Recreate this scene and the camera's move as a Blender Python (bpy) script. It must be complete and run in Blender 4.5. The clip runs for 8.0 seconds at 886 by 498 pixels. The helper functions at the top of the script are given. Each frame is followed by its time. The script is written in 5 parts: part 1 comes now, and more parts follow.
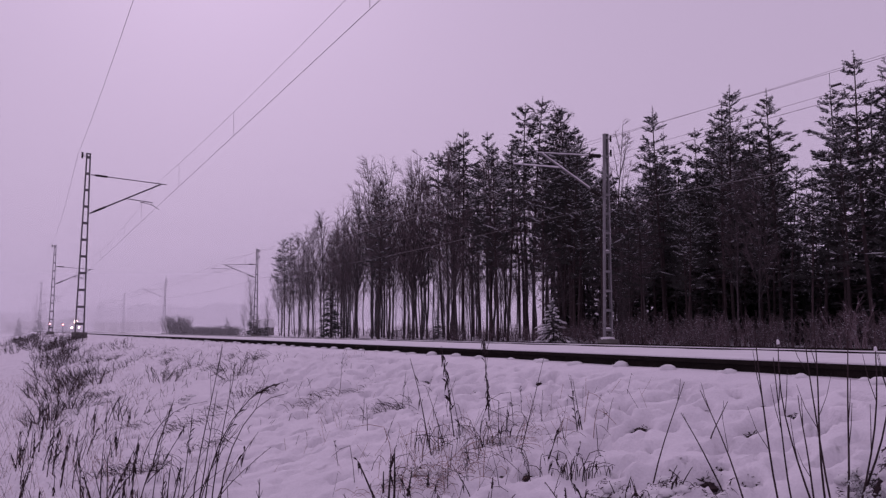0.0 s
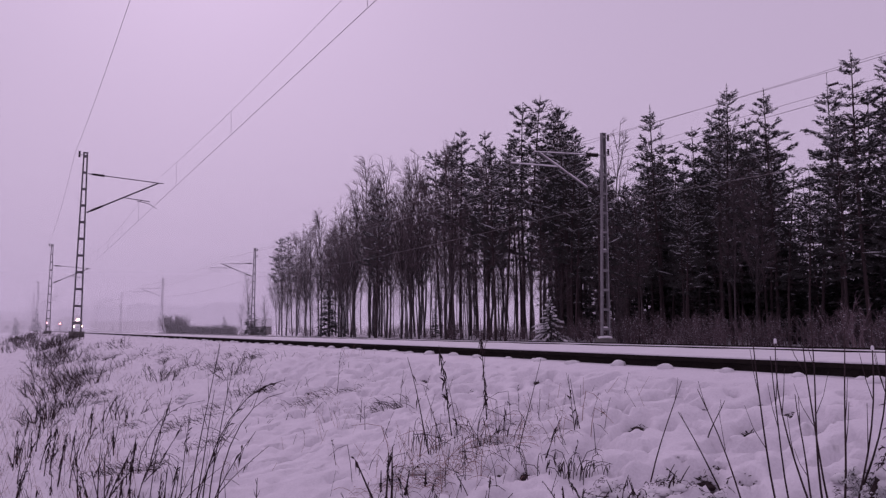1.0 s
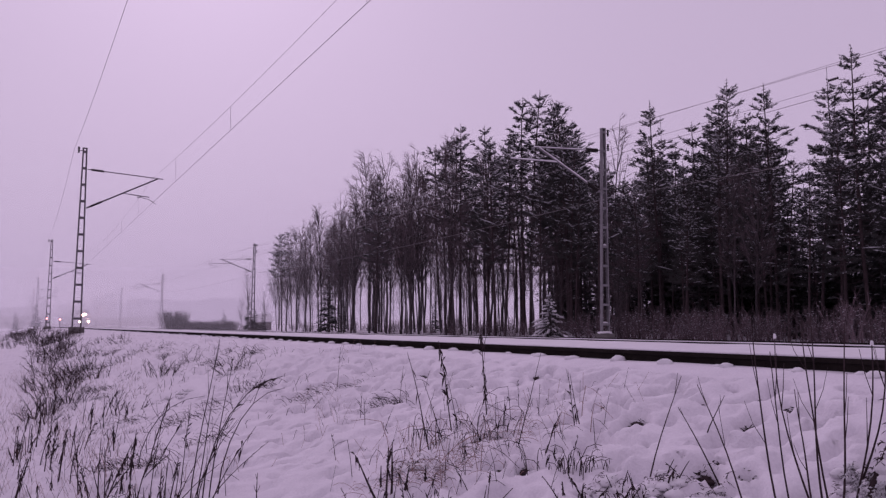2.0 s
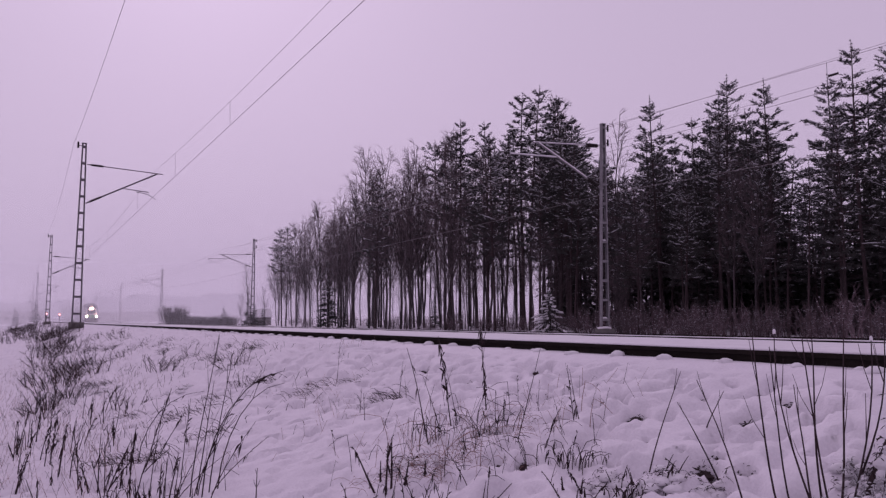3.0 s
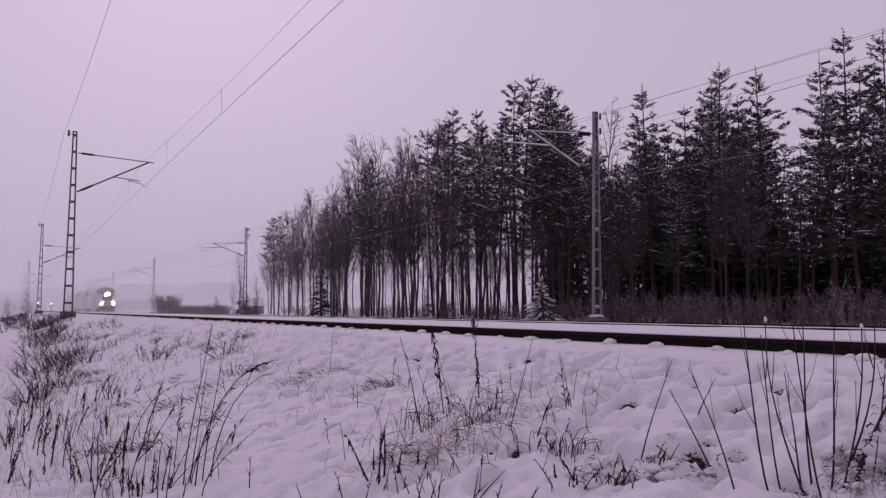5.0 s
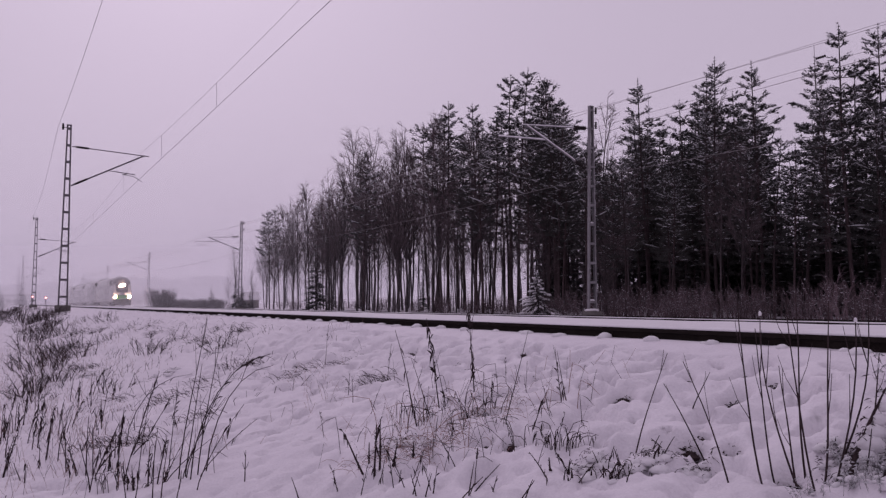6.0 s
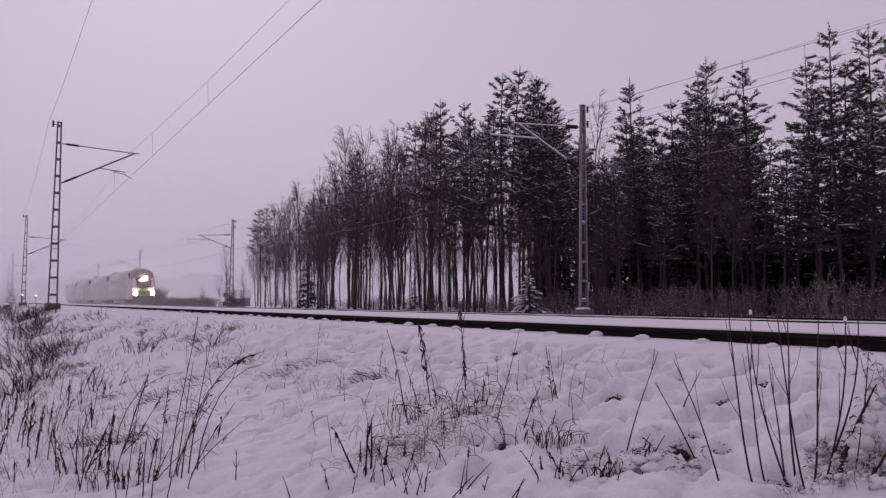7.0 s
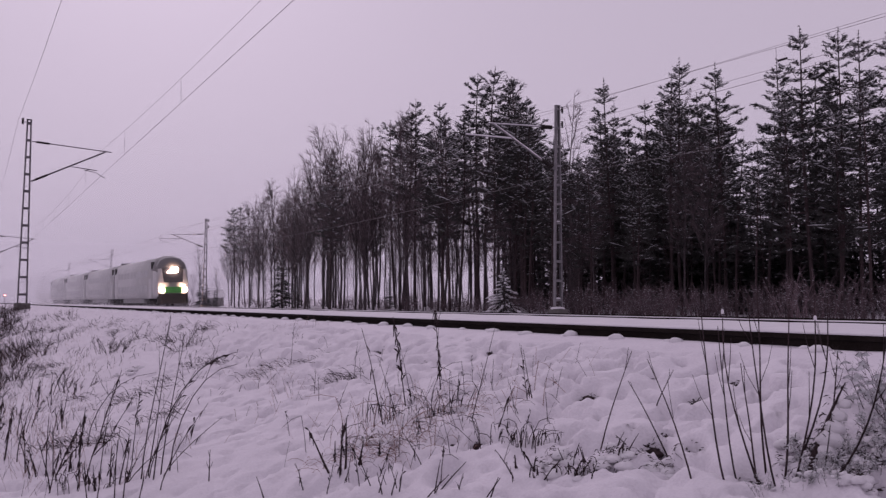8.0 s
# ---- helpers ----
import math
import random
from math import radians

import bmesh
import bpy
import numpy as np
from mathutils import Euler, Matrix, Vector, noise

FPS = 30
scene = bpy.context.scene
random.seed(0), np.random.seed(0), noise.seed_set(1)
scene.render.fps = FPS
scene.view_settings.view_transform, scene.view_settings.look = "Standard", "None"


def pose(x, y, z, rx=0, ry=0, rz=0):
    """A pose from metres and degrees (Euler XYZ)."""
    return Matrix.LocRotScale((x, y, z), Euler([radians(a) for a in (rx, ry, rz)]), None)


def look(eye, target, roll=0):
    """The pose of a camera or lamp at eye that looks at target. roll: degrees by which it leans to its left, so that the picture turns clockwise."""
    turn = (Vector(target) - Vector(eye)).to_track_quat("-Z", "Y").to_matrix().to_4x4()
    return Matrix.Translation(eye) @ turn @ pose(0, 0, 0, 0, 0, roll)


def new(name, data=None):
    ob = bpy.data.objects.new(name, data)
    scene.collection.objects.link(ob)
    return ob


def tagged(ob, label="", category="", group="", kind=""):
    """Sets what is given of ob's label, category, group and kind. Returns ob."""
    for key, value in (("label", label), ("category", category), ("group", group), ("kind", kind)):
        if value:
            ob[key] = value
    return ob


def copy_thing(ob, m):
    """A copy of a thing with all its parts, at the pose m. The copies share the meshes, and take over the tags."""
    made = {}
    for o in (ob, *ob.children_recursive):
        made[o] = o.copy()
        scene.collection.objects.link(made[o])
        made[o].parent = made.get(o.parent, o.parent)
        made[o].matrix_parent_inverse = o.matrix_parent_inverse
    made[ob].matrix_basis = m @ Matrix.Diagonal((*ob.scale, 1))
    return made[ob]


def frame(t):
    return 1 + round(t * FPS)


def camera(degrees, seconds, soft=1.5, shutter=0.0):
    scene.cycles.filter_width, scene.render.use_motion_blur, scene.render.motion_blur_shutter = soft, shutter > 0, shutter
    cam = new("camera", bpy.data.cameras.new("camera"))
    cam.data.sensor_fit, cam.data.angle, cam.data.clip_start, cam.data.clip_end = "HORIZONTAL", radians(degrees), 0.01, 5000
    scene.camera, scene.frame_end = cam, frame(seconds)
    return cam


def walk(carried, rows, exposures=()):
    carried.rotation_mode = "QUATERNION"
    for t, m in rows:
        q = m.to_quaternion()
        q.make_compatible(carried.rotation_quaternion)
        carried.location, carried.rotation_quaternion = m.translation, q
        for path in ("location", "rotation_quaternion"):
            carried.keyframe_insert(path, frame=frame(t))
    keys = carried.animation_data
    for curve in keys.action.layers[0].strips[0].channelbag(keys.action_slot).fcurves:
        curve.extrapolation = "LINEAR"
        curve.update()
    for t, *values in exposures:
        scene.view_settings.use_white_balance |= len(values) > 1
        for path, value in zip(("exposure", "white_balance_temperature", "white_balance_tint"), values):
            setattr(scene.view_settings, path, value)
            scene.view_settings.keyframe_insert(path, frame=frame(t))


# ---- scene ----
cam = camera(54.9, 8.0, soft=1.3, shutter=0.5)


def held(yaw, pitch, roll):
    """A hand-held pose at eye height: heading, upward tilt and lean."""
    return pose(0, 0, 0.305, 0, 0, yaw) @ pose(0, 0, 0, 90 + pitch) @ pose(0, 0, 0, 0, 0, -roll)


walk(cam, [
    (0.0, held(-26.158, 4.915, 1.151)),
    (0.5, held(-26.273, 4.910, 1.152)),
    (1.0, held(-26.322, 4.851, 1.163)),
    (1.5, held(-26.343, 4.717, 1.20)),
    (3.0, held(-26.351, 4.226, 1.18)),
    (3.5, held(-26.465, 4.111, 1.225)),
    (4.0, held(-26.577, 3.895, 1.29)),
    (4.5, held(-26.683, 3.668, 1.29)),
    (6.0, held(-27.126, 3.038, 1.26)),
    (6.5, held(-27.284, 2.919, 1.217)),
    (7.0, held(-27.678, 2.919, 1.189)),
    (7.5, held(-28.256, 2.824, 1.15)),
    (8.0, held(-29.352, 2.862, 1.20)),
], exposures=[(0.0, -0.13, 6145, 63), (1.5, -0.04, 6155, 61), (3.0, 0.0, 6180, 58.5), (4.5, 0.01, 6215, 51), (6.0, 0.0, 6250, 46), (8.0, 0.01, 6260, 44.5)])

# ---- light: an overcast winter sky, with a faint broad sun behind the cloud ----
world = bpy.data.worlds.new("overcast_sky")
scene.world = world
world.use_nodes = True
wn, wl = world.node_tree.nodes, world.node_tree.links
wn.clear()
sky = wn.new("ShaderNodeTexSky")
sky.sky_type = "NISHITA"
sky.sun_disc = False
sky.sun_elevation = radians(32)
sky.sun_rotation = radians(10.5)
sky.air_density, sky.dust_density = 2.0, 6.0
pale = wn.new("ShaderNodeHueSaturation")
pale.inputs["Saturation"].default_value = 0.12
bg_sky = wn.new("ShaderNodeBackground")
bg_sky.inputs["Strength"].default_value = 0.0034
bg_cloud = wn.new("ShaderNodeBackground")
bg_cloud.inputs["Color"].default_value = (0.945, 0.955, 0.965, 1)
bg_cloud.inputs["Strength"].default_value = 0.465
both = wn.new("ShaderNodeAddShader")
wout = wn.new("ShaderNodeOutputWorld")
wl.new(sky.outputs[0], pale.inputs["Color"])
wl.new(pale.outputs[0], bg_sky.inputs["Color"])
wl.new(bg_sky.outputs[0], both.inputs[0])
wl.new(bg_cloud.outputs[0], both.inputs[1])
wl.new(both.outputs[0], wout.inputs["Surface"])

sun_data = bpy.data.lights.new("sun", "SUN")
sun_data.energy = 0.35
sun_data.angle = radians(35)
sun_data.color = (1.0, 0.96, 0.92)
sun_ob = new("sun", sun_data)
sun_ob.matrix_world = look((22, 118, 75), (0, 0, 0))


# ---- materials ----
def material(name, base, rough=0.8, vary=0.25, grain=30.0, blotch=3.0, bump=0.0, metal=0.0, second=None, random_tone=0.0, spec=0.3):
    """A surface whose colour varies at two scales, with fine relief."""
    m = bpy.data.materials.new(name)
    m.use_nodes = True
    n, l = m.node_tree.nodes, m.node_tree.links
    b = n["Principled BSDF"]
    b.inputs["Roughness"].default_value = rough
    b.inputs["Metallic"].default_value = metal
    b.inputs["Specular IOR Level"].default_value = spec
    tc = n.new("ShaderNodeTexCoord")
    fine, wide = n.new("ShaderNodeTexNoise"), n.new("ShaderNodeTexNoise")
    fine.inputs["Scale"].default_value, wide.inputs["Scale"].default_value = grain, blotch
    fine.inputs["Detail"].default_value = wide.inputs["Detail"].default_value = 4
    l.new(tc.outputs["Object"], fine.inputs["Vector"])
    l.new(tc.outputs["Object"], wide.inputs["Vector"])
    add = n.new("ShaderNodeMath")
    add.operation = "ADD"
    l.new(fine.outputs["Fac"], add.inputs[0])
    l.new(wide.outputs["Fac"], add.inputs[1])
    last = add
    if random_tone:
        info, mul, plus = n.new("ShaderNodeObjectInfo"), n.new("ShaderNodeMath"), n.new("ShaderNodeMath")
        mul.operation, plus.operation = "MULTIPLY_ADD", "ADD"
        mul.inputs[1].default_value, mul.inputs[2].default_value = random_tone, -random_tone / 2
        l.new(info.outputs["Random"], mul.inputs[0])
        l.new(add.outputs[0], plus.inputs[0])
        l.new(mul.outputs[0], plus.inputs[1])
        last = plus
    ramp = n.new("ShaderNodeMapRange")
    ramp.inputs["From Min"].default_value, ramp.inputs["From Max"].default_value = 0.65, 1.35
    l.new(last.outputs[0], ramp.inputs["Value"])
    mix = n.new("ShaderNodeMix")
    mix.data_type = "RGBA"
    dark = second or tuple(c * (1 - vary) for c in base)
    light = base if second else tuple(min(1, c * (1 + vary)) for c in base)
    mix.inputs["A"].default_value = (*dark, 1)
    mix.inputs["B"].default_value = (*light, 1)
    l.new(ramp.outputs["Result"], mix.inputs["Factor"])
    l.new(mix.outputs["Result"], b.inputs["Base Color"])
    if bump:
        bp = n.new("ShaderNodeBump")
        bp.inputs["Strength"].default_value = bump
        bp.inputs["Distance"].default_value = 0.02
        l.new(add.outputs[0], bp.inputs["Height"])
        l.new(bp.outputs["Normal"], b.inputs["Normal"])
    return m


def glow(name, colour, strength):
    m = bpy.data.materials.new(name)
    m.use_nodes = True
    b = m.node_tree.nodes["Principled BSDF"]
    b.inputs["Base Color"].default_value = (*colour, 1)
    b.inputs["Emission Color"].default_value = (*colour, 1)
    b.inputs["Emission Strength"].default_value = strength
    return m


SNOW = material("snow", (0.765, 0.73, 0.77), 0.75, 0.05, 60, 2.5, 0.35, second=(0.645, 0.61, 0.655), spec=0.2)
SNOW_CAP = material("settled_snow", (0.74, 0.72, 0.745), 0.8, 0.05, 40, 6, 0.3, second=(0.63, 0.61, 0.635), spec=0.2)
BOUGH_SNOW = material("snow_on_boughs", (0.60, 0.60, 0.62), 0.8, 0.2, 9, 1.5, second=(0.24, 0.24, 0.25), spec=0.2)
STEEL = material("galvanised_steel", (0.115, 0.105, 0.115), 0.6, 0.3, 40, 4, 0.1, metal=0.3)
PALE_STEEL = material("frosted_steel", (0.20, 0.19, 0.20), 0.7, 0.3, 40, 4, 0.1, metal=0.2)
RAIL_STEEL = material("rusty_rail_steel", (0.018, 0.014, 0.013), 0.95, 0.4, 70, 6, 0.3, spec=0.05)
TIMBER = material("dark_sleeper", (0.07, 0.06, 0.055), 0.9, 0.4, 30, 5, 0.3, random_tone=0.3)
CONCRETE = material("stained_concrete", (0.13, 0.12, 0.115), 0.9, 0.3, 25, 5, 0.3)
WIRE = material("weathered_copper_wire", (0.09, 0.08, 0.09), 0.6, 0.2, 20, 2)
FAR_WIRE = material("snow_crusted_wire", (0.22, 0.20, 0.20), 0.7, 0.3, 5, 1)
INSULATOR = material("brown_porcelain", (0.02, 0.015, 0.015), 0.65, 0.2, 20, 4, spec=0.15)
PINE_BARK = material("pine_bark", (0.046, 0.031, 0.033), 0.95, 0.45, 14, 1.5, 0.5, random_tone=0.4)
BIRCH_BARK = material("birch_bark", (0.058, 0.046, 0.049), 0.9, 0.6, 10, 2.5, 0.4, random_tone=0.4)
BIRCH_TWIG = material("birch_twigs", (0.115, 0.086, 0.092), 0.9, 0.3, 20, 2, random_tone=0.3)
NEEDLES = material("pine_needles", (0.048, 0.047, 0.045), 0.7, 0.4, 8, 1.2, random_tone=0.4)
SPRUCE_NEEDLES = material("spruce_needles", (0.036, 0.037, 0.035), 0.7, 0.4, 8, 1.2, random_tone=0.3)
WEED = material("dead_weed_stem", (0.034, 0.020, 0.022), 0.9, 0.4, 60, 9, random_tone=0.5)
WEED_HEAD = material("withered_seed_head", (0.036, 0.022, 0.024), 0.95, 0.4, 60, 9, random_tone=0.4)
SHRUB_TWIG = material("shrub_twigs", (0.11, 0.078, 0.086), 0.9, 0.5, 20, 3, random_tone=0.5)
DRY_GRASS = material("dry_grass", (0.27, 0.165, 0.14), 0.9, 0.4, 30, 4)
EARTH = material("dark_wet_earth", (0.05, 0.04, 0.035), 0.95, 0.4, 40, 6, 0.3)
BODY_WHITE = material("train_white_paint", (0.52, 0.52, 0.51), 0.45, 0.08, 6, 0.6, second=(0.40, 0.40, 0.40), spec=0.4)
BODY_GREY = material("train_grey_paint", (0.17, 0.165, 0.165), 0.5, 0.15, 6, 0.6)
BODY_GREEN = material("train_green_paint", (0.04, 0.24, 0.05), 0.45, 0.1, 6, 0.6)
UNDER = material("train_underframe", (0.03, 0.028, 0.028), 0.85, 0.4, 12, 2)
GLASS_DARK = material("dark_window_glass", (0.02, 0.02, 0.024), 0.12, 0.2, 4, 1, spec=0.6)
SIDE_GLASS = material("train_side_window", (0.33, 0.33, 0.335), 0.4, 0.1, 4, 1, spec=0.6)
HEADLIGHT = glow("lit_headlight_glare", (1.0, 0.72, 0.42), 85)
RED_LAMP = glow("lit_red_signal", (1.0, 0.36, 0.30), 7)
WALL_WOOD = material("weathered_timber_wall", (0.10, 0.08, 0.075), 0.9, 0.3, 12, 2, 0.2)
WALL_PALE = material("pale_rendered_wall", (0.55, 0.53, 0.52), 0.9, 0.1, 8, 1)
# this pale grey holds frost and also the haze of distance
FAR_WOODS = material("far_frost_and_haze_woods", (0.22, 0.22, 0.24), 0.95, 0.3, 0.15, 0.02)


# ---- mesh helpers ----
class Geo:
    """Vertices and faces gathered by plain code, made into one mesh at the end."""

    def __init__(self):
        self.v, self.f, self.m = [], [], []

    def tube(self, pts, radii, sides=5, cap=True, mat=0):
        start = len(self.v)
        for i, p in enumerate(pts):
            a = Vector(pts[max(i - 1, 0)])
            b = Vector(pts[min(i + 1, len(pts) - 1)])
            d = (b - a).normalized()
            side = d.cross(Vector((0.31, 0.17, 0.93)))
            if side.length < 0.05:
                side = d.cross(Vector((1, 0, 0)))
            side.normalize()
            up = side.cross(d)
            for k in range(sides):
                w = 2 * math.pi * k / sides
                self.v.append(Vector(p) + (side * math.cos(w) + up * math.sin(w)) * radii[i])
        for i in range(len(pts) - 1):
            for k in range(sides):
                a, b = start + i * sides + k, start + i * sides + (k + 1) % sides
                self.f.append((a, b, b + sides, a + sides))
                self.m.append(mat)
        if cap:
            self.f.append(tuple(start + k for k in reversed(range(sides))))
            self.f.append(tuple(start + (len(pts) - 1) * sides + k for k in range(sides)))
            self.m += [mat, mat]

    def tri(self, a, b, c, mat=0):
        n = len(self.v)
        self.v += [Vector(a), Vector(b), Vector(c)]
        self.f.append((n, n + 1, n + 2))
        self.m.append(mat)

    def quad(self, a, b, c, d, mat=0):
        n = len(self.v)
        self.v += [Vector(a), Vector(b), Vector(c), Vector(d)]
        self.f.append((n, n + 1, n + 2, n + 3))
        self.m.append(mat)

    def box(self, x0, y0, z0, x1, y1, z1, mat=0, chamfer=0.0):
        """A box; with a chamfer its upright edges are cut."""
        c = chamfer
        ring = [(x0 + c, y0), (x1 - c, y0), (x1, y0 + c), (x1, y1 - c), (x1 - c, y1), (x0 + c, y1), (x0, y1 - c), (x0, y0 + c)] if c else [(x0, y0), (x1, y0), (x1, y1), (x0, y1)]
        n, k = len(self.v), len(ring)
        self.v += [Vector((x, y, z0)) for x, y in ring] + [Vector((x, y, z1)) for x, y in ring]
        for i in range(k):
            j = (i + 1) % k
            self.f.append((n + i, n + j, n + k + j, n + k + i))
        self.f.append(tuple(n + i for i in reversed(range(k))))
        self.f.append(tuple(n + k + i for i in range(k)))
        self.m += [mat] * (k + 2)

    def loft(self, rings, cap=True, mat=0, closed=True):
        n, k = len(self.v), len(rings[0])
        for r in rings:
            self.v += [Vector(p) for p in r]
        for i in range(len(rings) - 1):
            for j in range(k if closed else k - 1):
                a, b = n + i * k + j, n + i * k + (j + 1) % k
                self.f.append((a, b, b + k, a + k))
                self.m.append(mat)
        if cap:
            self.f.append(tuple(n + j for j in reversed(range(k))))
            self.f.append(tuple(n + (len(rings) - 1) * k + j for j in range(k)))
            self.m += [mat, mat]

    def lump(self, c, rx, ry, rz, sides=7, mat=0, seed=0, rough=0.2):
        """A rounded, uneven lump with a flat underside at c's height."""
        rng = random.Random(seed)
        rings = []
        for lift, wide in ((-0.15, 0.92), (0.35, 1.0), (0.75, 0.75), (1.0, 0.3)):
            rings.append([(c[0] + math.cos(2 * math.pi * k / sides) * rx * wide * (1 + rng.uniform(-rough, rough)),
                           c[1] + math.sin(2 * math.pi * k / sides) * ry * wide * (1 + rng.uniform(-rough, rough)),
                           c[2] + rz * lift) for k in range(sides)])
        self.loft(rings, True, mat)

    def mesh(self, name, mats, smooth=False):
        me = bpy.data.meshes.new(name)
        me.from_pydata([tuple(p) for p in self.v], [], self.f)
        for mt in (mats if isinstance(mats, (list, tuple)) else [mats]):
            me.materials.append(mt)
        me.polygons.foreach_set("material_index", self.m)
        if smooth:
            me.polygons.foreach_set("use_smooth", [True] * len(self.f))
        me.update()
        return me


def part(name, geo, mat, parent, label="", smooth=False, at=None):
    """One mesh object under a thing or under a part."""
    ob = new(name, geo if isinstance(geo, bpy.types.Mesh) else geo.mesh(name, mat, smooth))
    ob.parent = parent
    if at is not None:
        ob.matrix_basis = at
    if label:
        tagged(ob, label)
    return ob


def thing(name, at, label, category, group="", kind=""):
    ob = new(name)
    ob.matrix_basis = at
    ob.empty_display_size = 0.3
    return tagged(ob, label, category, group, kind)


def smoothstep(a, b, x):
    if a > b:
        return 1 - smoothstep(b, a, x)
    t = min(1, max(0, (x - a) / (b - a)))
    return t * t * (3 - 2 * t)


def interp(x, table):
    for (a, p), (b, q) in zip(table, table[1:]):
        if x <= b:
            return p if x <= a else p + (q - p) * (x - a) / (b - a)
    return table[-1][1]


# ---- plan: tracks run along +y; near rails lie at height 0 ----
NEAR_TRACK = 5.38


def far_track(y):
    return 19.6 - 0.014 * y


def base_height(x, y):
    """The snow's height before its lumps: field, bank, track bed, wood floor."""
    wide = 2.3 * smoothstep(9, 32, y)
    s = 4.45 - wide
    if x < s:
        z = -0.09 + interp(x - s, [(-60, -1.58), (-14, -1.33), (-6, -1.2), (-4.2, -0.98), (-2.4, -0.62), (-1.2, -0.32), (-0.5, -0.1), (0, 0)])
    elif x < 6.9:
        z = -0.09
    else:
        z = interp(x, [(6.9, -0.09), (8.5, -0.8), (15, -0.95), (17, -0.9), (21.5, -0.9), (27, -1.15), (60, -1.15), (120, -0.6), (400, 4)])
    if y > 250:
        z -= 0.4 * smoothstep(250, 500, y)
    return z


# small hollows trodden or melted into the bank
PITS = [(3.62, 4.64), (3.4, 4.24), (3.74, 4.49), (3.65, 3.57), (3.08, 3.04), (4.18, 4.61), (3.81, 5.26), (3.95, 3.76), (3.77, 3.17), (3.02, 2.66), (3.83, 3.47), (3.05, 3.29), (2.87, 2.98), (4.19, 5.71), (3.85, 5.31), (3.45, 5.27), (3.97, 6.27), (3.59, 6.85), (3.85, 7.6), (3.84, 8.27), (4.12, 5.76), (4.15, 10.95), (4.01, 9.99), (3.37, 5.68)]


_pit_rng = random.Random(8)
PITS = [p for p in PITS if p[0] < 4.0]
BIG_PITS = len(PITS)
PITS += [(_pit_rng.uniform(2.5, 4.0), 3.0 + 8 * _pit_rng.random() ** 1.3) for _ in range(60)]
PIT_CELLS = {}
for _i, (_a, _b) in enumerate(PITS):
    for _u in (-1, 0, 1):
        for _v in (-1, 0, 1):
            PIT_CELLS.setdefault((math.floor(_a * 4) + _u, math.floor(_b * 4) + _v), []).append((_a, _b, 0.045 + 0.015 * math.sin(_i * 2.7) if _i < BIG_PITS else 0.03 + 0.012 * math.sin(_i * 1.9)))


def hollow(x, y):
    """1 inside the small dark hollows between the lumps, 0 elsewhere."""
    deep = 0.35 * smoothstep(0.36, 0.5, noise.noise(Vector((x * 5.6 + 9, y * 4.4, 11))))
    for a, b, r in PIT_CELLS.get((math.floor(x * 4), math.floor(y * 4)), ()):
        deep = max(deep, math.exp(-((x - a) ** 2 + ((y - b) * 0.8) ** 2) / (r * r)))
    return deep


def ground_height(x, y):
    z = base_height(x, y)
    d = math.hypot(x, y)
    near = 1 - smoothstep(25, 60, d)
    off = 1.0 if x < 4.2 else 0.35
    if 4.5 < x < 6.6:
        return z + 0.012 * noise.noise(Vector((x * 3, y * 2, 4)))
    z += 0.10 * noise.noise(Vector((x * 0.45, y * 0.3, 1))) * off * smoothstep(0, 1.2, abs(x - 4.5))
    if near > 0:
        soft = smoothstep(4.55, 4.1, x) if x < 4.6 else 1.0
        far = 1 - 0.25 * smoothstep(8, 16, d)
        wx, wy = x + 0.10 * noise.noise(Vector((x * 1.7, y * 1.3, 2))), y + 0.14 * noise.noise(Vector((x * 1.5, y * 1.2, 8)))
        n1, n2 = noise.noise(Vector((wx * 5.2, wy * 3.6, 0.5))), noise.noise(Vector((wx * 8.6, wy * 6.4, 3.5)))
        dent = smoothstep(0.05, 0.5, n2) + 0.5 * smoothstep(0.1, 0.5, noise.noise(Vector((wx * 12, wy * 9, 6.5))))
        calm = smoothstep(-0.2, 0.3, noise.noise(Vector((x * 0.8, y * 0.6, 14))))
        rough = max(0.45 + 0.5 * calm, smoothstep(2.2, 3.0, x))
        z += near * off * soft * far * rough * (0.045 * n1 - 0.068 * dent + 0.03 * noise.noise(Vector((x * 1.9, y * 1.4, 7))) + 0.006 * noise.noise(Vector((x * 13, y * 10, 5))))
        z -= near * off * soft * 0.2 * hollow(x, y)
    return z


def spaced(stops):
    out = []
    for a, b, n in stops:
        out += list(np.linspace(a, b, n, endpoint=False))
    return out + [stops[-1][1]]


def make_ground():
    xs = spaced([(-1500, -200, 8), (-200, -30, 10), (-30, -8, 12), (-8, -2, 24), (-2, 2.2, 84), (2.2, 4.6, 125), (4.6, 7, 16), (7, 30, 40), (30, 120, 24), (120, 1500, 14)])
    ys = spaced([(-400, -40, 10), (-40, 0, 20), (0, 2, 16), (2, 8, 240), (8, 12, 90), (12, 30, 90), (30, 60, 40), (60, 140, 24), (140, 400, 16), (400, 2500, 14)])
    v = [(x, y, ground_height(x, y)) for y in ys for x in xs]
    k = len(xs)
    f = [(j * k + i, j * k + i + 1, (j + 1) * k + i + 1, (j + 1) * k + i) for j in range(len(ys) - 1) for i in range(k - 1)]
    me = bpy.data.meshes.new("ground")
    me.from_pydata(v, [], f)
    me.materials.append(SNOW)
    me.polygons.foreach_set("use_smooth", [True] * len(f))
    return tagged(new("ground", me), "snow-covered field, ditch and embankment with lumpy fresh snow", "ground", kind="structure")


make_ground()


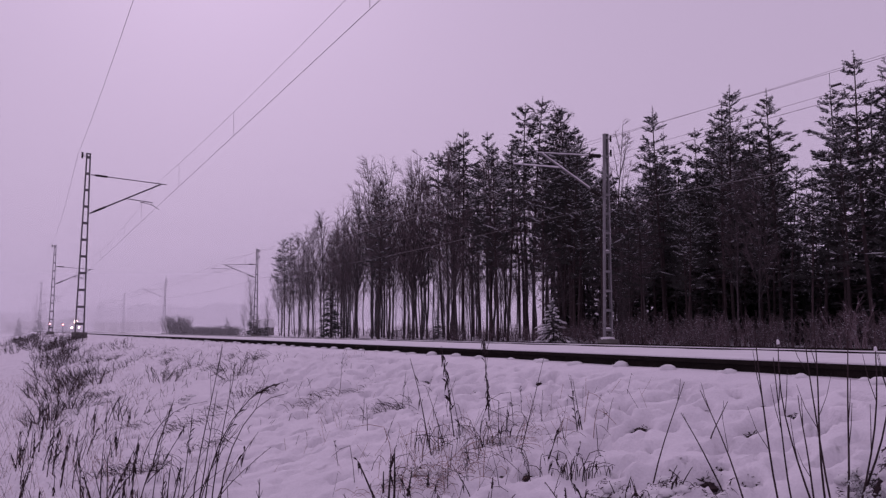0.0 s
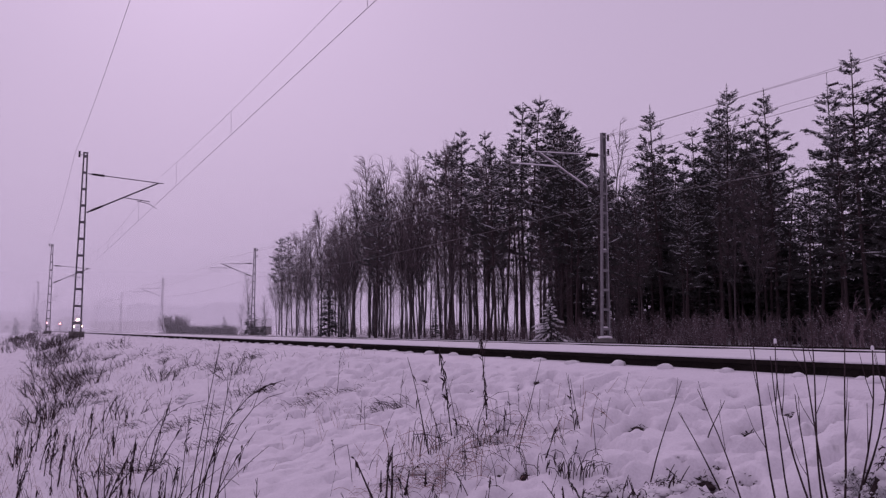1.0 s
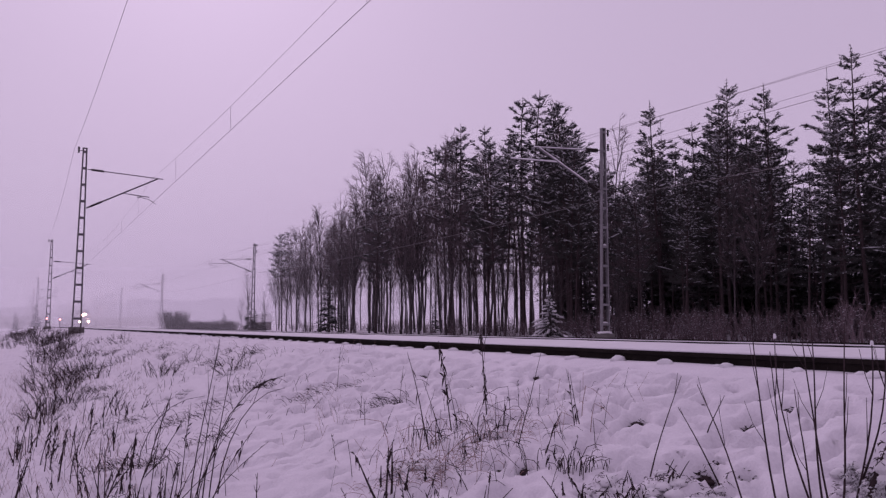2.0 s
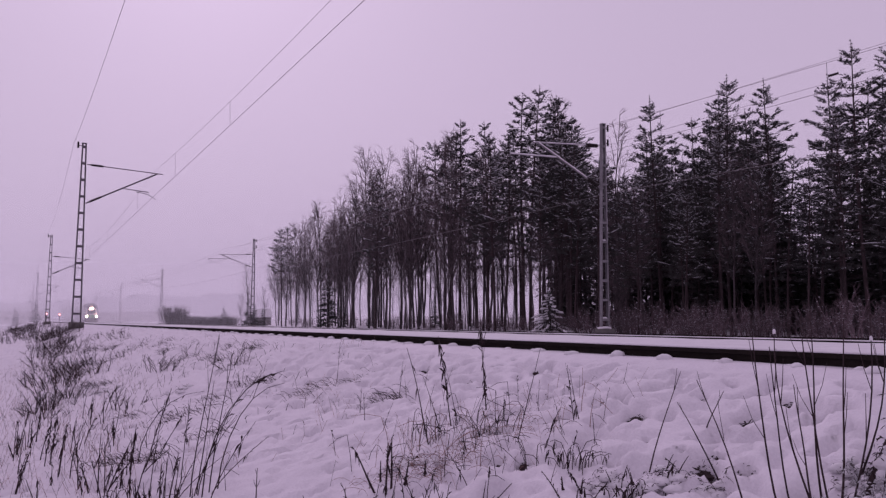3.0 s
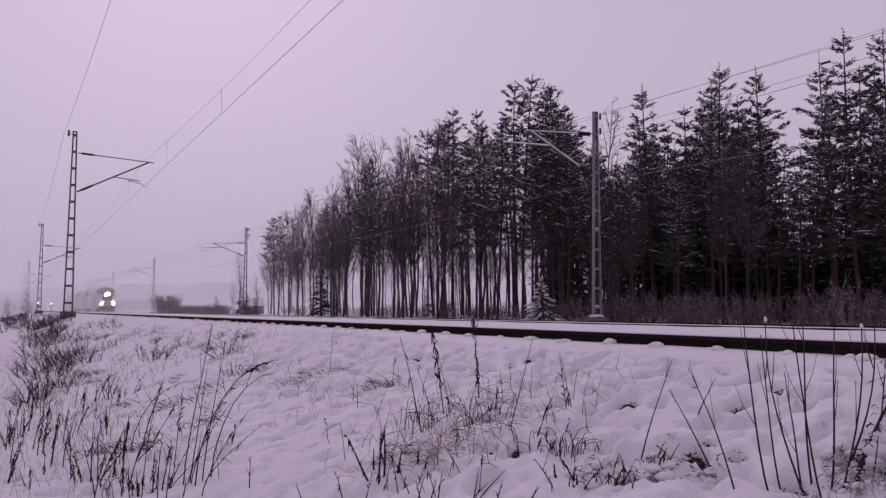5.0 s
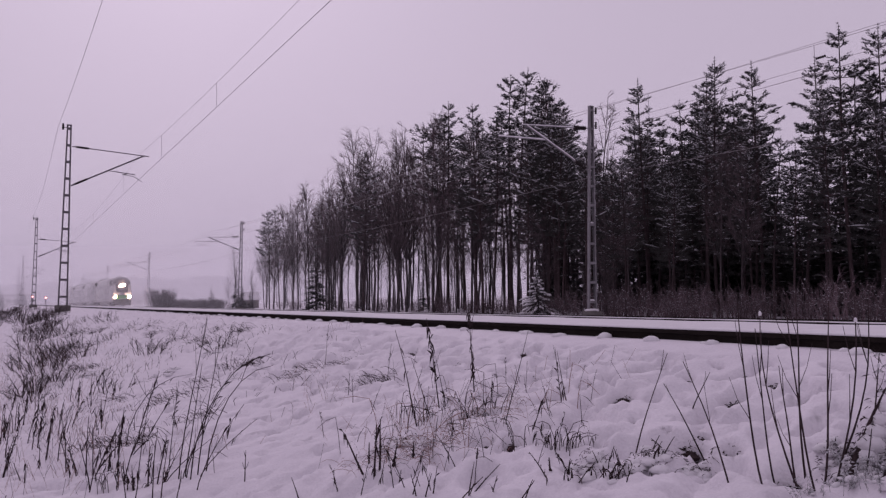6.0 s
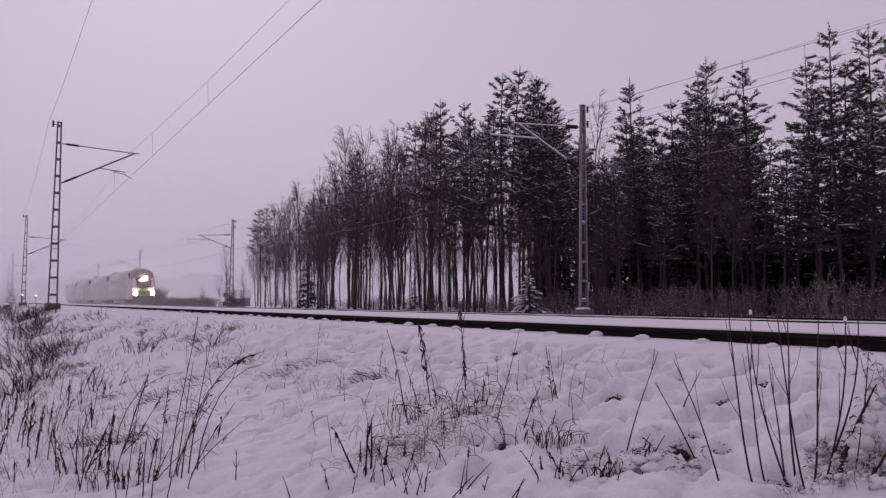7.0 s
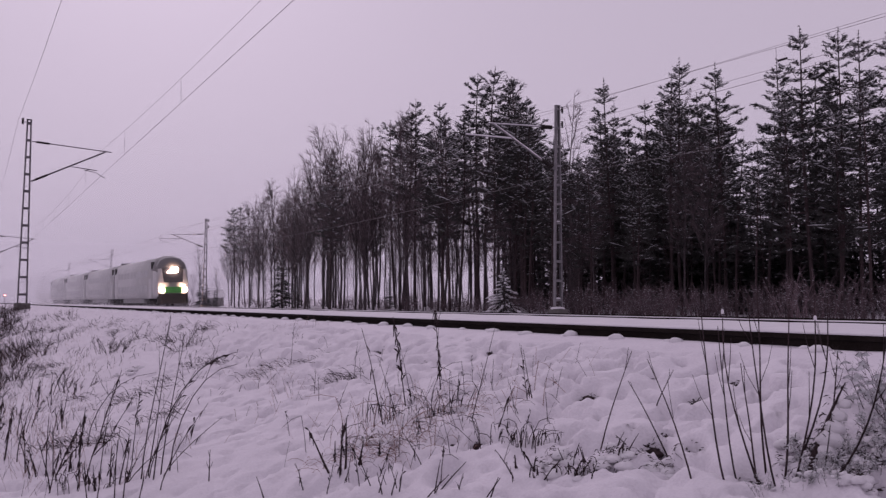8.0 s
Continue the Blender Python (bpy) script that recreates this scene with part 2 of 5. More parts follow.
# ---- tracks ----
def rail_profile():
    return [(-0.07, -0.17), (0.07, -0.17), (0.07, -0.155), (0.012, -0.13), (0.012, -0.045), (0.036, -0.035), (0.036, -0.006), (0.028, 0), (-0.028, 0), (-0.036, -0.006), (-0.036, -0.035), (-0.012, -0.045), (-0.012, -0.13), (-0.07, -0.155)]


def rail_mesh(stations):
    g = Geo()
    g.loft([[(px, y, pz) for px, pz in rail_profile()] for y in stations])
    return g.mesh("rail", RAIL_STEEL)


def snow_strip(x0, x1, z, stations, rough, seed, lift=0.03):
    """A long low bed of snow with soft uneven sides."""
    g = Geo()
    rings = []
    for y in stations:
        a = rough * noise.noise(Vector((y * 2.3, seed, 0)))
        b = rough * noise.noise(Vector((y * 2.1, seed, 5)))
        t = rough * 0.7 * noise.noise(Vector((y * 1.3, seed, 9)))
        w = x1 - x0
        rings.append([(x0 + a, y, z - lift), (x0 + w * 0.05 + a, y, z + t * 0.5), (x0 + w * 0.3, y, z + lift * 0.4 + t), (x0 + w * 0.7, y, z + lift * 0.4 - t), (x1 - w * 0.05 + b, y, z + t * 0.5), (x1 + b, y, z - lift)])
    g.loft(rings)
    return g.mesh("snow_bed", SNOW_CAP, True)


near_stations = spaced([(-60, 0, 10), (0, 25, 160), (25, 80, 90), (80, 600, 30)])
near_track = thing("railway_track", pose(NEAR_TRACK, 0, 0), "snow-covered railway track with dark rusty rails", "railway track", kind="structure")
near_rail = rail_mesh([-60, 0, 60, 600])
for side in (-0.762, 0.762):
    part("rail", near_rail, None, near_track, at=pose(side, 0, 0))
part("snow_bed", snow_strip(-0.70, 0.72, -0.010, near_stations, 0.025, 2), None, near_track, "snow lying between the rails")
part("rail_snow", snow_strip(-0.80, -0.728, 0.006, near_stations, 0.008, 5, 0.010), None, near_track)
part("rail_snow", snow_strip(0.730, 0.795, 0.003, near_stations, 0.006, 8, 0.006), None, near_track)

SLEEPER_STEP = 0.61
g = Geo()
g.box(-1.05, -0.12, -0.36, 1.05, 0.12, -0.20, 0, 0.02)
sleeper_mesh = g.mesh("sleeper", TIMBER)
cap_meshes = []
for k in range(6):
    g = Geo()
    g.lump((0, -0.03, 0), 0.05 + 0.006 * k, 0.05 + 0.01 * (k % 3), 0.04 + 0.007 * (k % 4), 9, 0, k, 0.3)
    g.lump((0.02, 0.05 + 0.008 * k, -0.008), 0.045, 0.04 + 0.006 * (k % 2), 0.034 + 0.006 * (k % 3), 8, 0, k + 20, 0.3)
    cap_meshes.append(g.mesh("snow_cap", SNOW_CAP, True))
for i in range(150):
    y = 0.35 + i * SLEEPER_STEP
    part("sleeper", sleeper_mesh, None, near_track, at=pose(0, y, 0))
    part("snow_cap", cap_meshes[i % 6], None, near_track, at=pose(-0.90 + 0.02 * math.sin(i * 2.3), y + 0.02 * math.sin(i * 5.1), -0.108, 0, 0, 7 * math.sin(i * 3.7)))

other_track = thing("railway_track", pose(19.6, 0, -0.62, 0, 0, math.degrees(math.atan(0.014))), "snow-covered railway track beside the wood", "railway track", kind="structure")
for side in (-0.762, 0.762):
    part("rail", near_rail, None, other_track, at=pose(side, 0, 0))
part("snow_bed", snow_strip(-1.5, 1.5, -0.10, spaced([(-60, 100, 40), (100, 600, 20)]), 0.06, 12, 0.12), None, other_track, "snow over the ballast")


# ---- catenary masts and wires ----
def ladder_mast(at, height, label, arm_side, snowy=False, lower_tie=0.0, lower_strut=0.0):
    """Lattice mast of two channels and battens, with its cantilever, insulators and footing. arm_side: +1 reaches to +x."""
    mast = thing("catenary_mast", at, label, "catenary mast", "catenary masts along the line")
    top, foot = 0.09, 0.20
    steel = PALE_STEEL if snowy else STEEL

    def half(z):
        return foot + (top - foot) * z / height

    for s in (-1, 1):
        g = Geo()
        rings = []
        for z in (-0.5, height):
            h = half(z) * s
            rings.append([(h, -0.07, z), (h + 0.012 * s, -0.07, z), (h + 0.012 * s, 0.07, z), (h, 0.07, z)])
        g.loft(rings)
        for e in (-0.07, 0.062):
            rr = []
            for z in (-0.5, height):
                h = half(z) * s
                rr.append([(h, e, z), (h, e + 0.008, z), (h - 0.05 * s, e + 0.008, z), (h - 0.05 * s, e, z)])
            g.loft(rr)
        part("channel_post", g, steel, mast)
    count = 11
    for i in range(count):
        z = 0.45 + (height - 0.6) * i / (count - 1)
        g = Geo()
        h = half(z)
        g.box(-h, -0.074, z - 0.05, h, 0.074, z + 0.05)
        part("batten", g, steel, mast)
        if snowy and i in (0, 4):
            g = Geo()
            g.lump((0, 0, z + 0.05), h * 0.8, 0.07, 0.06, 6, 0, i)
            part("snow_patch", g, SNOW_CAP, mast)
    g = Geo()
    g.box(-half(height) - 0.02, -0.09, height, half(height) + 0.02, 0.09, height + 0.03)
    part("cap_plate", g, steel, mast)
    g = Geo()
    g.box(-0.32, -0.32, -0.7, 0.32, 0.32, 0.07, 0, 0.05)
    part("footing", g, CONCRETE, mast)
    if snowy:
        g = Geo()
        g.lump((0, 0, 0.07), 0.32, 0.32, 0.10, 10, 0, 3)
        part("snow_patch", g, SNOW_CAP, mast, "snow heaped on the footing")
    a = arm_side
    zt, zb, reach = height - 0.95 - lower_tie, height - 2.75 - lower_strut, 3.25
    tip_z = zt - 0.18
    # top tie and strut
    for name, p0, p1, r in (("tie_rod", (a * 0.15, 0, zt), (a * (reach + 0.25), 0, tip_z), 0.022), ("strut_tube", (a * 0.17, 0, zb), (a * reach, 0, tip_z), 0.035)):
        g = Geo()
        v0, v1 = Vector(p0), Vector(p1)
        g.tube([v0 + (v1 - v0) * 0.2, v1], [r, r], 6)
        g.tube([v0, v0 + (v1 - v0) * 0.06], [r, r], 6)
        arm = part(name, g, steel, mast)
        g = Geo()
        pts, rad = [], []
        for k in range(13):
            pts.append(v0 + (v1 - v0) * (0.05 + 0.16 * k / 12))
            rad.append((0.06 if k % 2 else 0.095) * (1.0 if snowy else 0.66))
        g.tube(pts, rad, 8)
        part("insulator", g, INSULATOR, arm, "ribbed brown insulator")
        if snowy:
            g = Geo()
            up = Vector((0, 0, r * 1.1))
            g.tube([v0 + (v1 - v0) * (0.22 + 0.11 * k) + up for k in range(8)], [r * (0.9 + 0.35 * ((k * 7) % 3) / 2) for k in range(8)], 6)
            part("snow_ridge", g, SNOW_CAP, arm, "snow along the tube")
    # registration arm below the strut
    v0, v1 = Vector((a * 0.17, 0, zb)), Vector((a * reach, 0, tip_z))
    hang = v0 + (v1 - v0) * (0.5 if a > 0 else 0.68)
    g = Geo()
    if a > 0:
        g.tube([hang, Vector((a * (reach - 0.35), 0, hang.z - 0.1))], [0.02, 0.02], 6)
        g.tube([Vector((a * (reach - 0.9), 0, hang.z - 0.12)), Vector((a * (reach - 0.4), 0, hang.z - 0.2)), Vector((a * (reach - 0.02), 0, hang.z - 0.42))], [0.016, 0.016, 0.012], 5)
        g.tube([hang + Vector((a * 0.9, 0, -0.06)), Vector((a * (reach - 0.9), 0, hang.z - 0.16))], [0.015, 0.015], 5)
        end = Vector((a * (reach - 0.6), 0, hang.z - 0.07))
    else:
        end = Vector((a * (reach + 1.3), 0, hang.z - 0.05))
        g.tube([hang, end], [0.022, 0.02], 6)
        g.tube([end, end + Vector((0, 0, -0.12)), Vector((a * (reach - 0.1), 0, hang.z - 0.62))], [0.016, 0.016, 0.012], 5)
    reg = part("registration_arm", g, steel, mast)
    if snowy:
        g = Geo()
        g.tube([hang + (end - hang) * (k / 7) + Vector((0, 0, 0.028)) for k in range(8)], [0.024 + 0.008 * ((k * 5) % 3) for k in range(8)], 6)
        part("snow_ridge", g, SNOW_CAP, reg)
        for z0, z1 in ((height * 0.46, height * 0.56), (height * 0.58, height * 0.66)):
            g = Geo()
            g.tube([(half(z) + 0.02, -0.03, z) for z in np.linspace(z0, z1, 5)], [0.015, 0.028, 0.024, 0.03, 0.012], 6)
            part("snow_ridge", g, SNOW_CAP, mast, "snow plastered on the post")
    # insulators for the conductors behind the mast
    for zc in ((height - 0.12, height - 0.75) if a < 0 else (height - 0.05,)):
        g = Geo()
        g.tube([(-a * 0.08, 0, zc - 0.05), (-a * 0.28, 0, zc - 0.05)], [0.015, 0.015], 5)
        g.tube([(-a * 0.26, 0, zc - 0.16 + 0.045 * k) for k in range(7)], [0.03 if k % 2 else 0.06 for k in range(7)], 8)
        part("pin_insulator", g, INSULATOR, mast)
    return mast


LEFT_MASTS = [-14.0, 42.0, 89.0, 160.0, 214.0, 262.0, 318.0]
RIGHT_MASTS = [-28.5, 29.1, 86.6, 144.3, 200.0, 257.0, 314.0]
LEFT_TOP, RIGHT_TOP = 8.25, 8.75
for y in LEFT_MASTS:
    ladder_mast(pose(2.24, y, 0.12, 0, 1.9, 0), LEFT_TOP, "dark steel lattice catenary mast on a concrete footing", 1, False, 0.0 if y < 60 else 1.05, 0.0 if y < 60 else 0.95)
for y in RIGHT_MASTS:
    ladder_mast(pose(far_track(y) + 2.68, y, -0.60, 0, 1.7, 0), RIGHT_TOP, "grey lattice catenary mast dusted with snow beside the wood" if y < 50 else "grey lattice catenary mast in the falling snow", -1, y < 50, 0.0 if y < 50 else 0.6, 0.0 if y < 50 else 0.15)


def sagging(name, line, masts, z_end, sag, radius, label, mat=None):
    """One long conductor, hung from mast to mast."""
    g = Geo()
    for a, b in zip(masts, masts[1:]):
        pts = []
        for k in range(13):
            t = k / 12
            y = a + (b - a) * t
            pts.append((line(y), y, z_end - sag * 4 * t * (1 - t)))
        g.tube(pts, [radius] * 13, 5, False)
    return tagged(new(name, g.mesh(name, mat or WIRE)), label, "wire", "overhead wires", "structure")


def droppers(line, masts, z_contact, z_end, sag, parent):
    for a, b in zip(masts, masts[1:]):
        for t in (0.12, 0.3, 0.5, 0.7, 0.88):
            y = a + (b - a) * t
            g = Geo()
            g.tube([(line(y), y, z_contact), (line(y), y, z_end - sag * 4 * t * (1 - t))], [0.006, 0.006], 4)
            part("dropper", g, WIRE, parent)


def left_line(y):
    return 5.5


def left_back(y):
    return 2.05


def right_back(y):
    return far_track(y) + 3.15


w = sagging("messenger_wire", left_line, LEFT_MASTS, 7.15, 0.55, 0.0042, "thin dark messenger wire above the near track")
droppers(left_line, LEFT_MASTS, 5.99, 7.15, 0.55, w)
sagging("contact_wire", left_line, LEFT_MASTS, 5.99, 0.02, 0.0062, "taut dark contact wire above the near track")
sagging("return_conductor", left_back, LEFT_MASTS, 8.3, 0.7, 0.006, "thin dark conductor strung along the mast tops")
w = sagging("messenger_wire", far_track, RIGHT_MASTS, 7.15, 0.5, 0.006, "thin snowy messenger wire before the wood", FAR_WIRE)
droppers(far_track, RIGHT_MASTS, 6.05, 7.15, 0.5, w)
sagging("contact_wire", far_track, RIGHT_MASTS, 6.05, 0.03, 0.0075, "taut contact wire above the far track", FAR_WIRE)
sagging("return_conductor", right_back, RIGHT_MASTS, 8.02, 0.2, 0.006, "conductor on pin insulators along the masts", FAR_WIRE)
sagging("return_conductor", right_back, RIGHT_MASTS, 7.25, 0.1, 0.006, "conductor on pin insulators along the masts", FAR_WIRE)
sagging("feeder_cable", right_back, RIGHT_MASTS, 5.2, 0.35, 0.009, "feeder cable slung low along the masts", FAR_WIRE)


g = Geo()
g.tube([(far_track(15.6), 15.6, 6.05), (far_track(15.6), 15.6, 6.8)], [0.006, 0.006], 4)
part("dropper", g, WIRE, w)
g = Geo()
g.tube([(far_track(15.4), 15.55 - 0.035 * k, 6.42) for k in range(9)], [0.02 if k % 2 else 0.04 for k in range(9)], 8)
part("section_insulator", g, INSULATOR, w, "small dark insulator on the wire")


# ---- train ----
def car_section(x_scale, z_scale):
    """Half-rounded double-deck body outline, from floor to roof and back."""
    pts = [(-1.42, 0.72), (-1.60, 1.05), (-1.60, 2.6), (-1.58, 3.5), (-1.42, 4.25), (-1.05, 4.75), (-0.5, 4.98), (0, 5.03)]
    full = pts + [(-x, z) for x, z in reversed(pts[:-1])]
    return [(x * x_scale, 0.72 + (z - 0.72) * z_scale) for x, z in full]


CAR = 25.6


def make_train():
    """The train stands with its front face at y = 0 and its cars towards +y."""
    train = thing("passenger_train", pose(0, 0, 0), "white and grey double-deck passenger train with green front and lit headlights", "train")
    window_geo = {}

    def pane(w, h):
        if (w, h) not in window_geo:
            g = Geo()
            g.box(-0.012, -w / 2, -h / 2, 0.012, w / 2, h / 2)
            window_geo[(w, h)] = g.mesh("window", SIDE_GLASS)
        return window_geo[(w, h)]

    door_g = Geo()
    door_g.box(-0.014, -0.7, -1.0, 0.014, 0.7, 1.0)
    door_mesh = door_g.mesh("door", BODY_WHITE)
    wheel_g = Geo()
    wheel_g.tube([(-0.07, 0, 0), (0.07, 0, 0)], [0.46, 0.46], 18)
    wheel_mesh = wheel_g.mesh("wheel", UNDER)
    for c in range(4):
        y0, y1 = c * CAR + (1.9 if c == 0 else 0.42), (c + 1) * CAR - 0.42
        g = Geo()
        g.loft([[(x, y, z) for x, z in car_section(1, 1)] for y in (y0, y1)])
        body = part("car_body", g, BODY_WHITE, train, "pale car body", True)
        # lower dark skirt and roof walkway grey
        g = Geo()
        g.box(-1.45, y0 + 5.3, 0.22, 1.45, y1 - 5.3, 0.74, 0, 0.1)
        part("underframe", g, BODY_GREY, body, "grey snow-dusted skirt between the bogies")
        for s in (-1, 1):
            n = 9
            for k in range(n):
                yc = y0 + 3.6 + (y1 - y0 - 7.2) * k / (n - 1)
                part("window", pane(1.5, 0.75), None, body, at=pose(s * 1.60, yc, 1.75))
                part("window", pane(1.5, 0.7), None, body, at=pose(s * 1.585, yc, 3.35, 0, -s * 2, 0))
            for yc in (y0 + 0.7, y1 - 0.7):
                v = Geo()
                v.box(s * 1.5 - 0.1, yc - 0.35, 3.75, s * 1.5 + 0.1, yc + 0.35, 4.45, 0, 0.03)
                part("vent_grille", v, UNDER, body, "dark vent grille")
            for yc in (y0 + 1.5, y1 - 1.5):
                part("door", door_mesh, None, body, at=pose(s * 1.603, yc, 1.75))
        for yb in (y0 + 3.2, y1 - 3.2):
            g = Geo()
            g.box(-1.25, yb - 1.7, 0.12, 1.25, yb + 1.7, 0.5, 0, 0.2)
            g.box(-1.35, yb - 0.5, 0.18, 1.35, yb + 0.5, 0.7, 0, 0.1)
            bogie = part("bogie", g, UNDER, train)
            for dy in (-1.25, 1.25):
                for s in (-0.76, 0.76):
                    part("wheel", wheel_mesh, None, bogie, at=pose(s, yb + dy, 0.34))
        if c < 3:
            g = Geo()
            g.loft([[(x * 0.95, y, z) for x, z in car_section(1, 0.98)] for y in (y1, y1 + 0.42, y1 + 0.84)])
            part("gangway_bellows", g, UNDER, train, "dark rubber bellows between two cars")
            g = Geo()
            g.box(-0.9, y1 - 0.9, 4.95, 0.9, y1 - 0.3, 5.15, 0, 0.1)
            part("roof_unit", g, BODY_GREY, train)
    # cab: rounded front, its upper part grey, lower part white
    g = Geo()
    rings = []
    for t in (0.0, 0.25, 0.5, 0.75, 1.0):
        bulge = math.sqrt(max(0, 1 - (1 - t) ** 2))
        rings.append([(x * (0.93 + 0.07 * bulge), 0.15 + 1.75 * t + 0.75 * (1 - t) * max(0, z - 2.6) / 2.4, 0.42 + (z - 0.42) * (0.93 + 0.07 * bulge)) for x, z in car_section(1, 1)])
    g.loft(rings)
    cab = part("cab", g, BODY_WHITE, train, "rounded white driving cab", True)
    g = Geo()
    rings = []
    for t in (0.0, 0.3, 0.6, 1.0):
        bulge = math.sqrt(max(0, 1 - (1 - t) ** 2))
        ring = []
        for x, z in car_section(1, 1):
            if z < 2.9:
                continue
            ring.append((x * (0.945 + 0.07 * bulge), 0.10 + 2.6 * t + 0.75 * (1 - t) * max(0, z - 2.6) / 2.4, 0.44 + (z - 0.42) * (0.94 + 0.07 * bulge)))
        rings.append(ring)
    g.loft(rings)
    part("cab_hood", g, BODY_GREY, cab, "dark grey cab roof and brow", True)
    for s in (-1, 1):
        g = Geo()
        g.loft([[(s * 0.92, y, 2.1), (s * 1.47, y + 0.12, 2.1), (s * 1.44, y + 0.3, 3.7), (s * 1.08, y + 0.1, 3.7)] for y in (0.12, 0.2)])
        part("corner_post", g, BODY_WHITE, cab)
    g = Geo()
    g.loft([[(-0.90, y, 2.3), (0.90, y, 2.3), (1.06, y + 0.3, 3.72), (-1.06, y + 0.3, 3.72)] for y in (-0.02, 0.22)])
    part("windscreen", g, GLASS_DARK, cab, "dark windscreen")
    g = Geo()
    g.box(-0.86, -0.02, 1.25, 0.86, 0.2, 1.86, 0, 0.04)
    part("nose_panel", g, BODY_GREEN, cab, "bright green nose panel")
    g = Geo()
    g.box(-1.48, -0.05, 0.15, 1.48, 0.9, 1.2, 0, 0.25)
    part("snowplough_skirt", g, UNDER, cab, "dark skirt below the nose")
    # lamp faces are enlarged and pointed: the glare round them is modelled too
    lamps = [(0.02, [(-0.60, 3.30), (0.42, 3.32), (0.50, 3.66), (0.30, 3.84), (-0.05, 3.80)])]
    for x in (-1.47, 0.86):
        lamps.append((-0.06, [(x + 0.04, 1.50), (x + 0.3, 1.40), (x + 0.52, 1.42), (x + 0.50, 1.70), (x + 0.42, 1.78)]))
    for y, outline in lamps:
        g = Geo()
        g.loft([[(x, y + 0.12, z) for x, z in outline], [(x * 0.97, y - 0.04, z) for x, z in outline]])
        part("headlight", g, HEADLIGHT, cab, "lit warm headlight with its glare built into the shape")
    return train


TRAIN = make_train()

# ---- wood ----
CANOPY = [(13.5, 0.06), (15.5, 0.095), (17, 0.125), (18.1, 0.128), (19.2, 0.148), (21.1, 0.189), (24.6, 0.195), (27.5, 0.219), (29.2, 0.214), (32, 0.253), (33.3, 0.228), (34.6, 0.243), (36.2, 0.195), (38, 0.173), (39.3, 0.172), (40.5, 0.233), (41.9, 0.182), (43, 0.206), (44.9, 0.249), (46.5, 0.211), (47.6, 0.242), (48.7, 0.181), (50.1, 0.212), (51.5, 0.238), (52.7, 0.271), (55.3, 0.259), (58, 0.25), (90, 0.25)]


def spray(g, p, heading, size, rng, blades=6):
    """A brush of needles round a twig's end."""
    for k in range(blades):
        d = Vector((heading.x * 0.8 + rng.uniform(-0.8, 0.8), heading.y * 0.8 + rng.uniform(-0.8, 0.8), rng.uniform(-0.3, 0.75))).normalized()
        side = d.cross(Vector((rng.uniform(-1, 1), rng.uniform(-1, 1), 0.5))).normalized() * size * 0.14
        g.tri(p - side, p + side, p + d * size * rng.uniform(0.7, 1.2))


def snow_streak(g, a, b, width, rise, rng):
    """A soft ridge of snow along the top of a twig, from a to b."""
    along = b - a
    side = Vector((-along.y, along.x, 0))
    if side.length < 1e-4:
        return
    side = side.normalized() * width
    mid = a + along * rng.uniform(0.4, 0.7)
    top = mid + Vector((0, 0, rise))
    low = Vector((0, 0, -rise * 0.5))
    for p, q in ((a, mid + side + low), (mid + side + low, b), (b, mid - side + low), (mid - side + low, a)):
        g.tri(p, q, top)


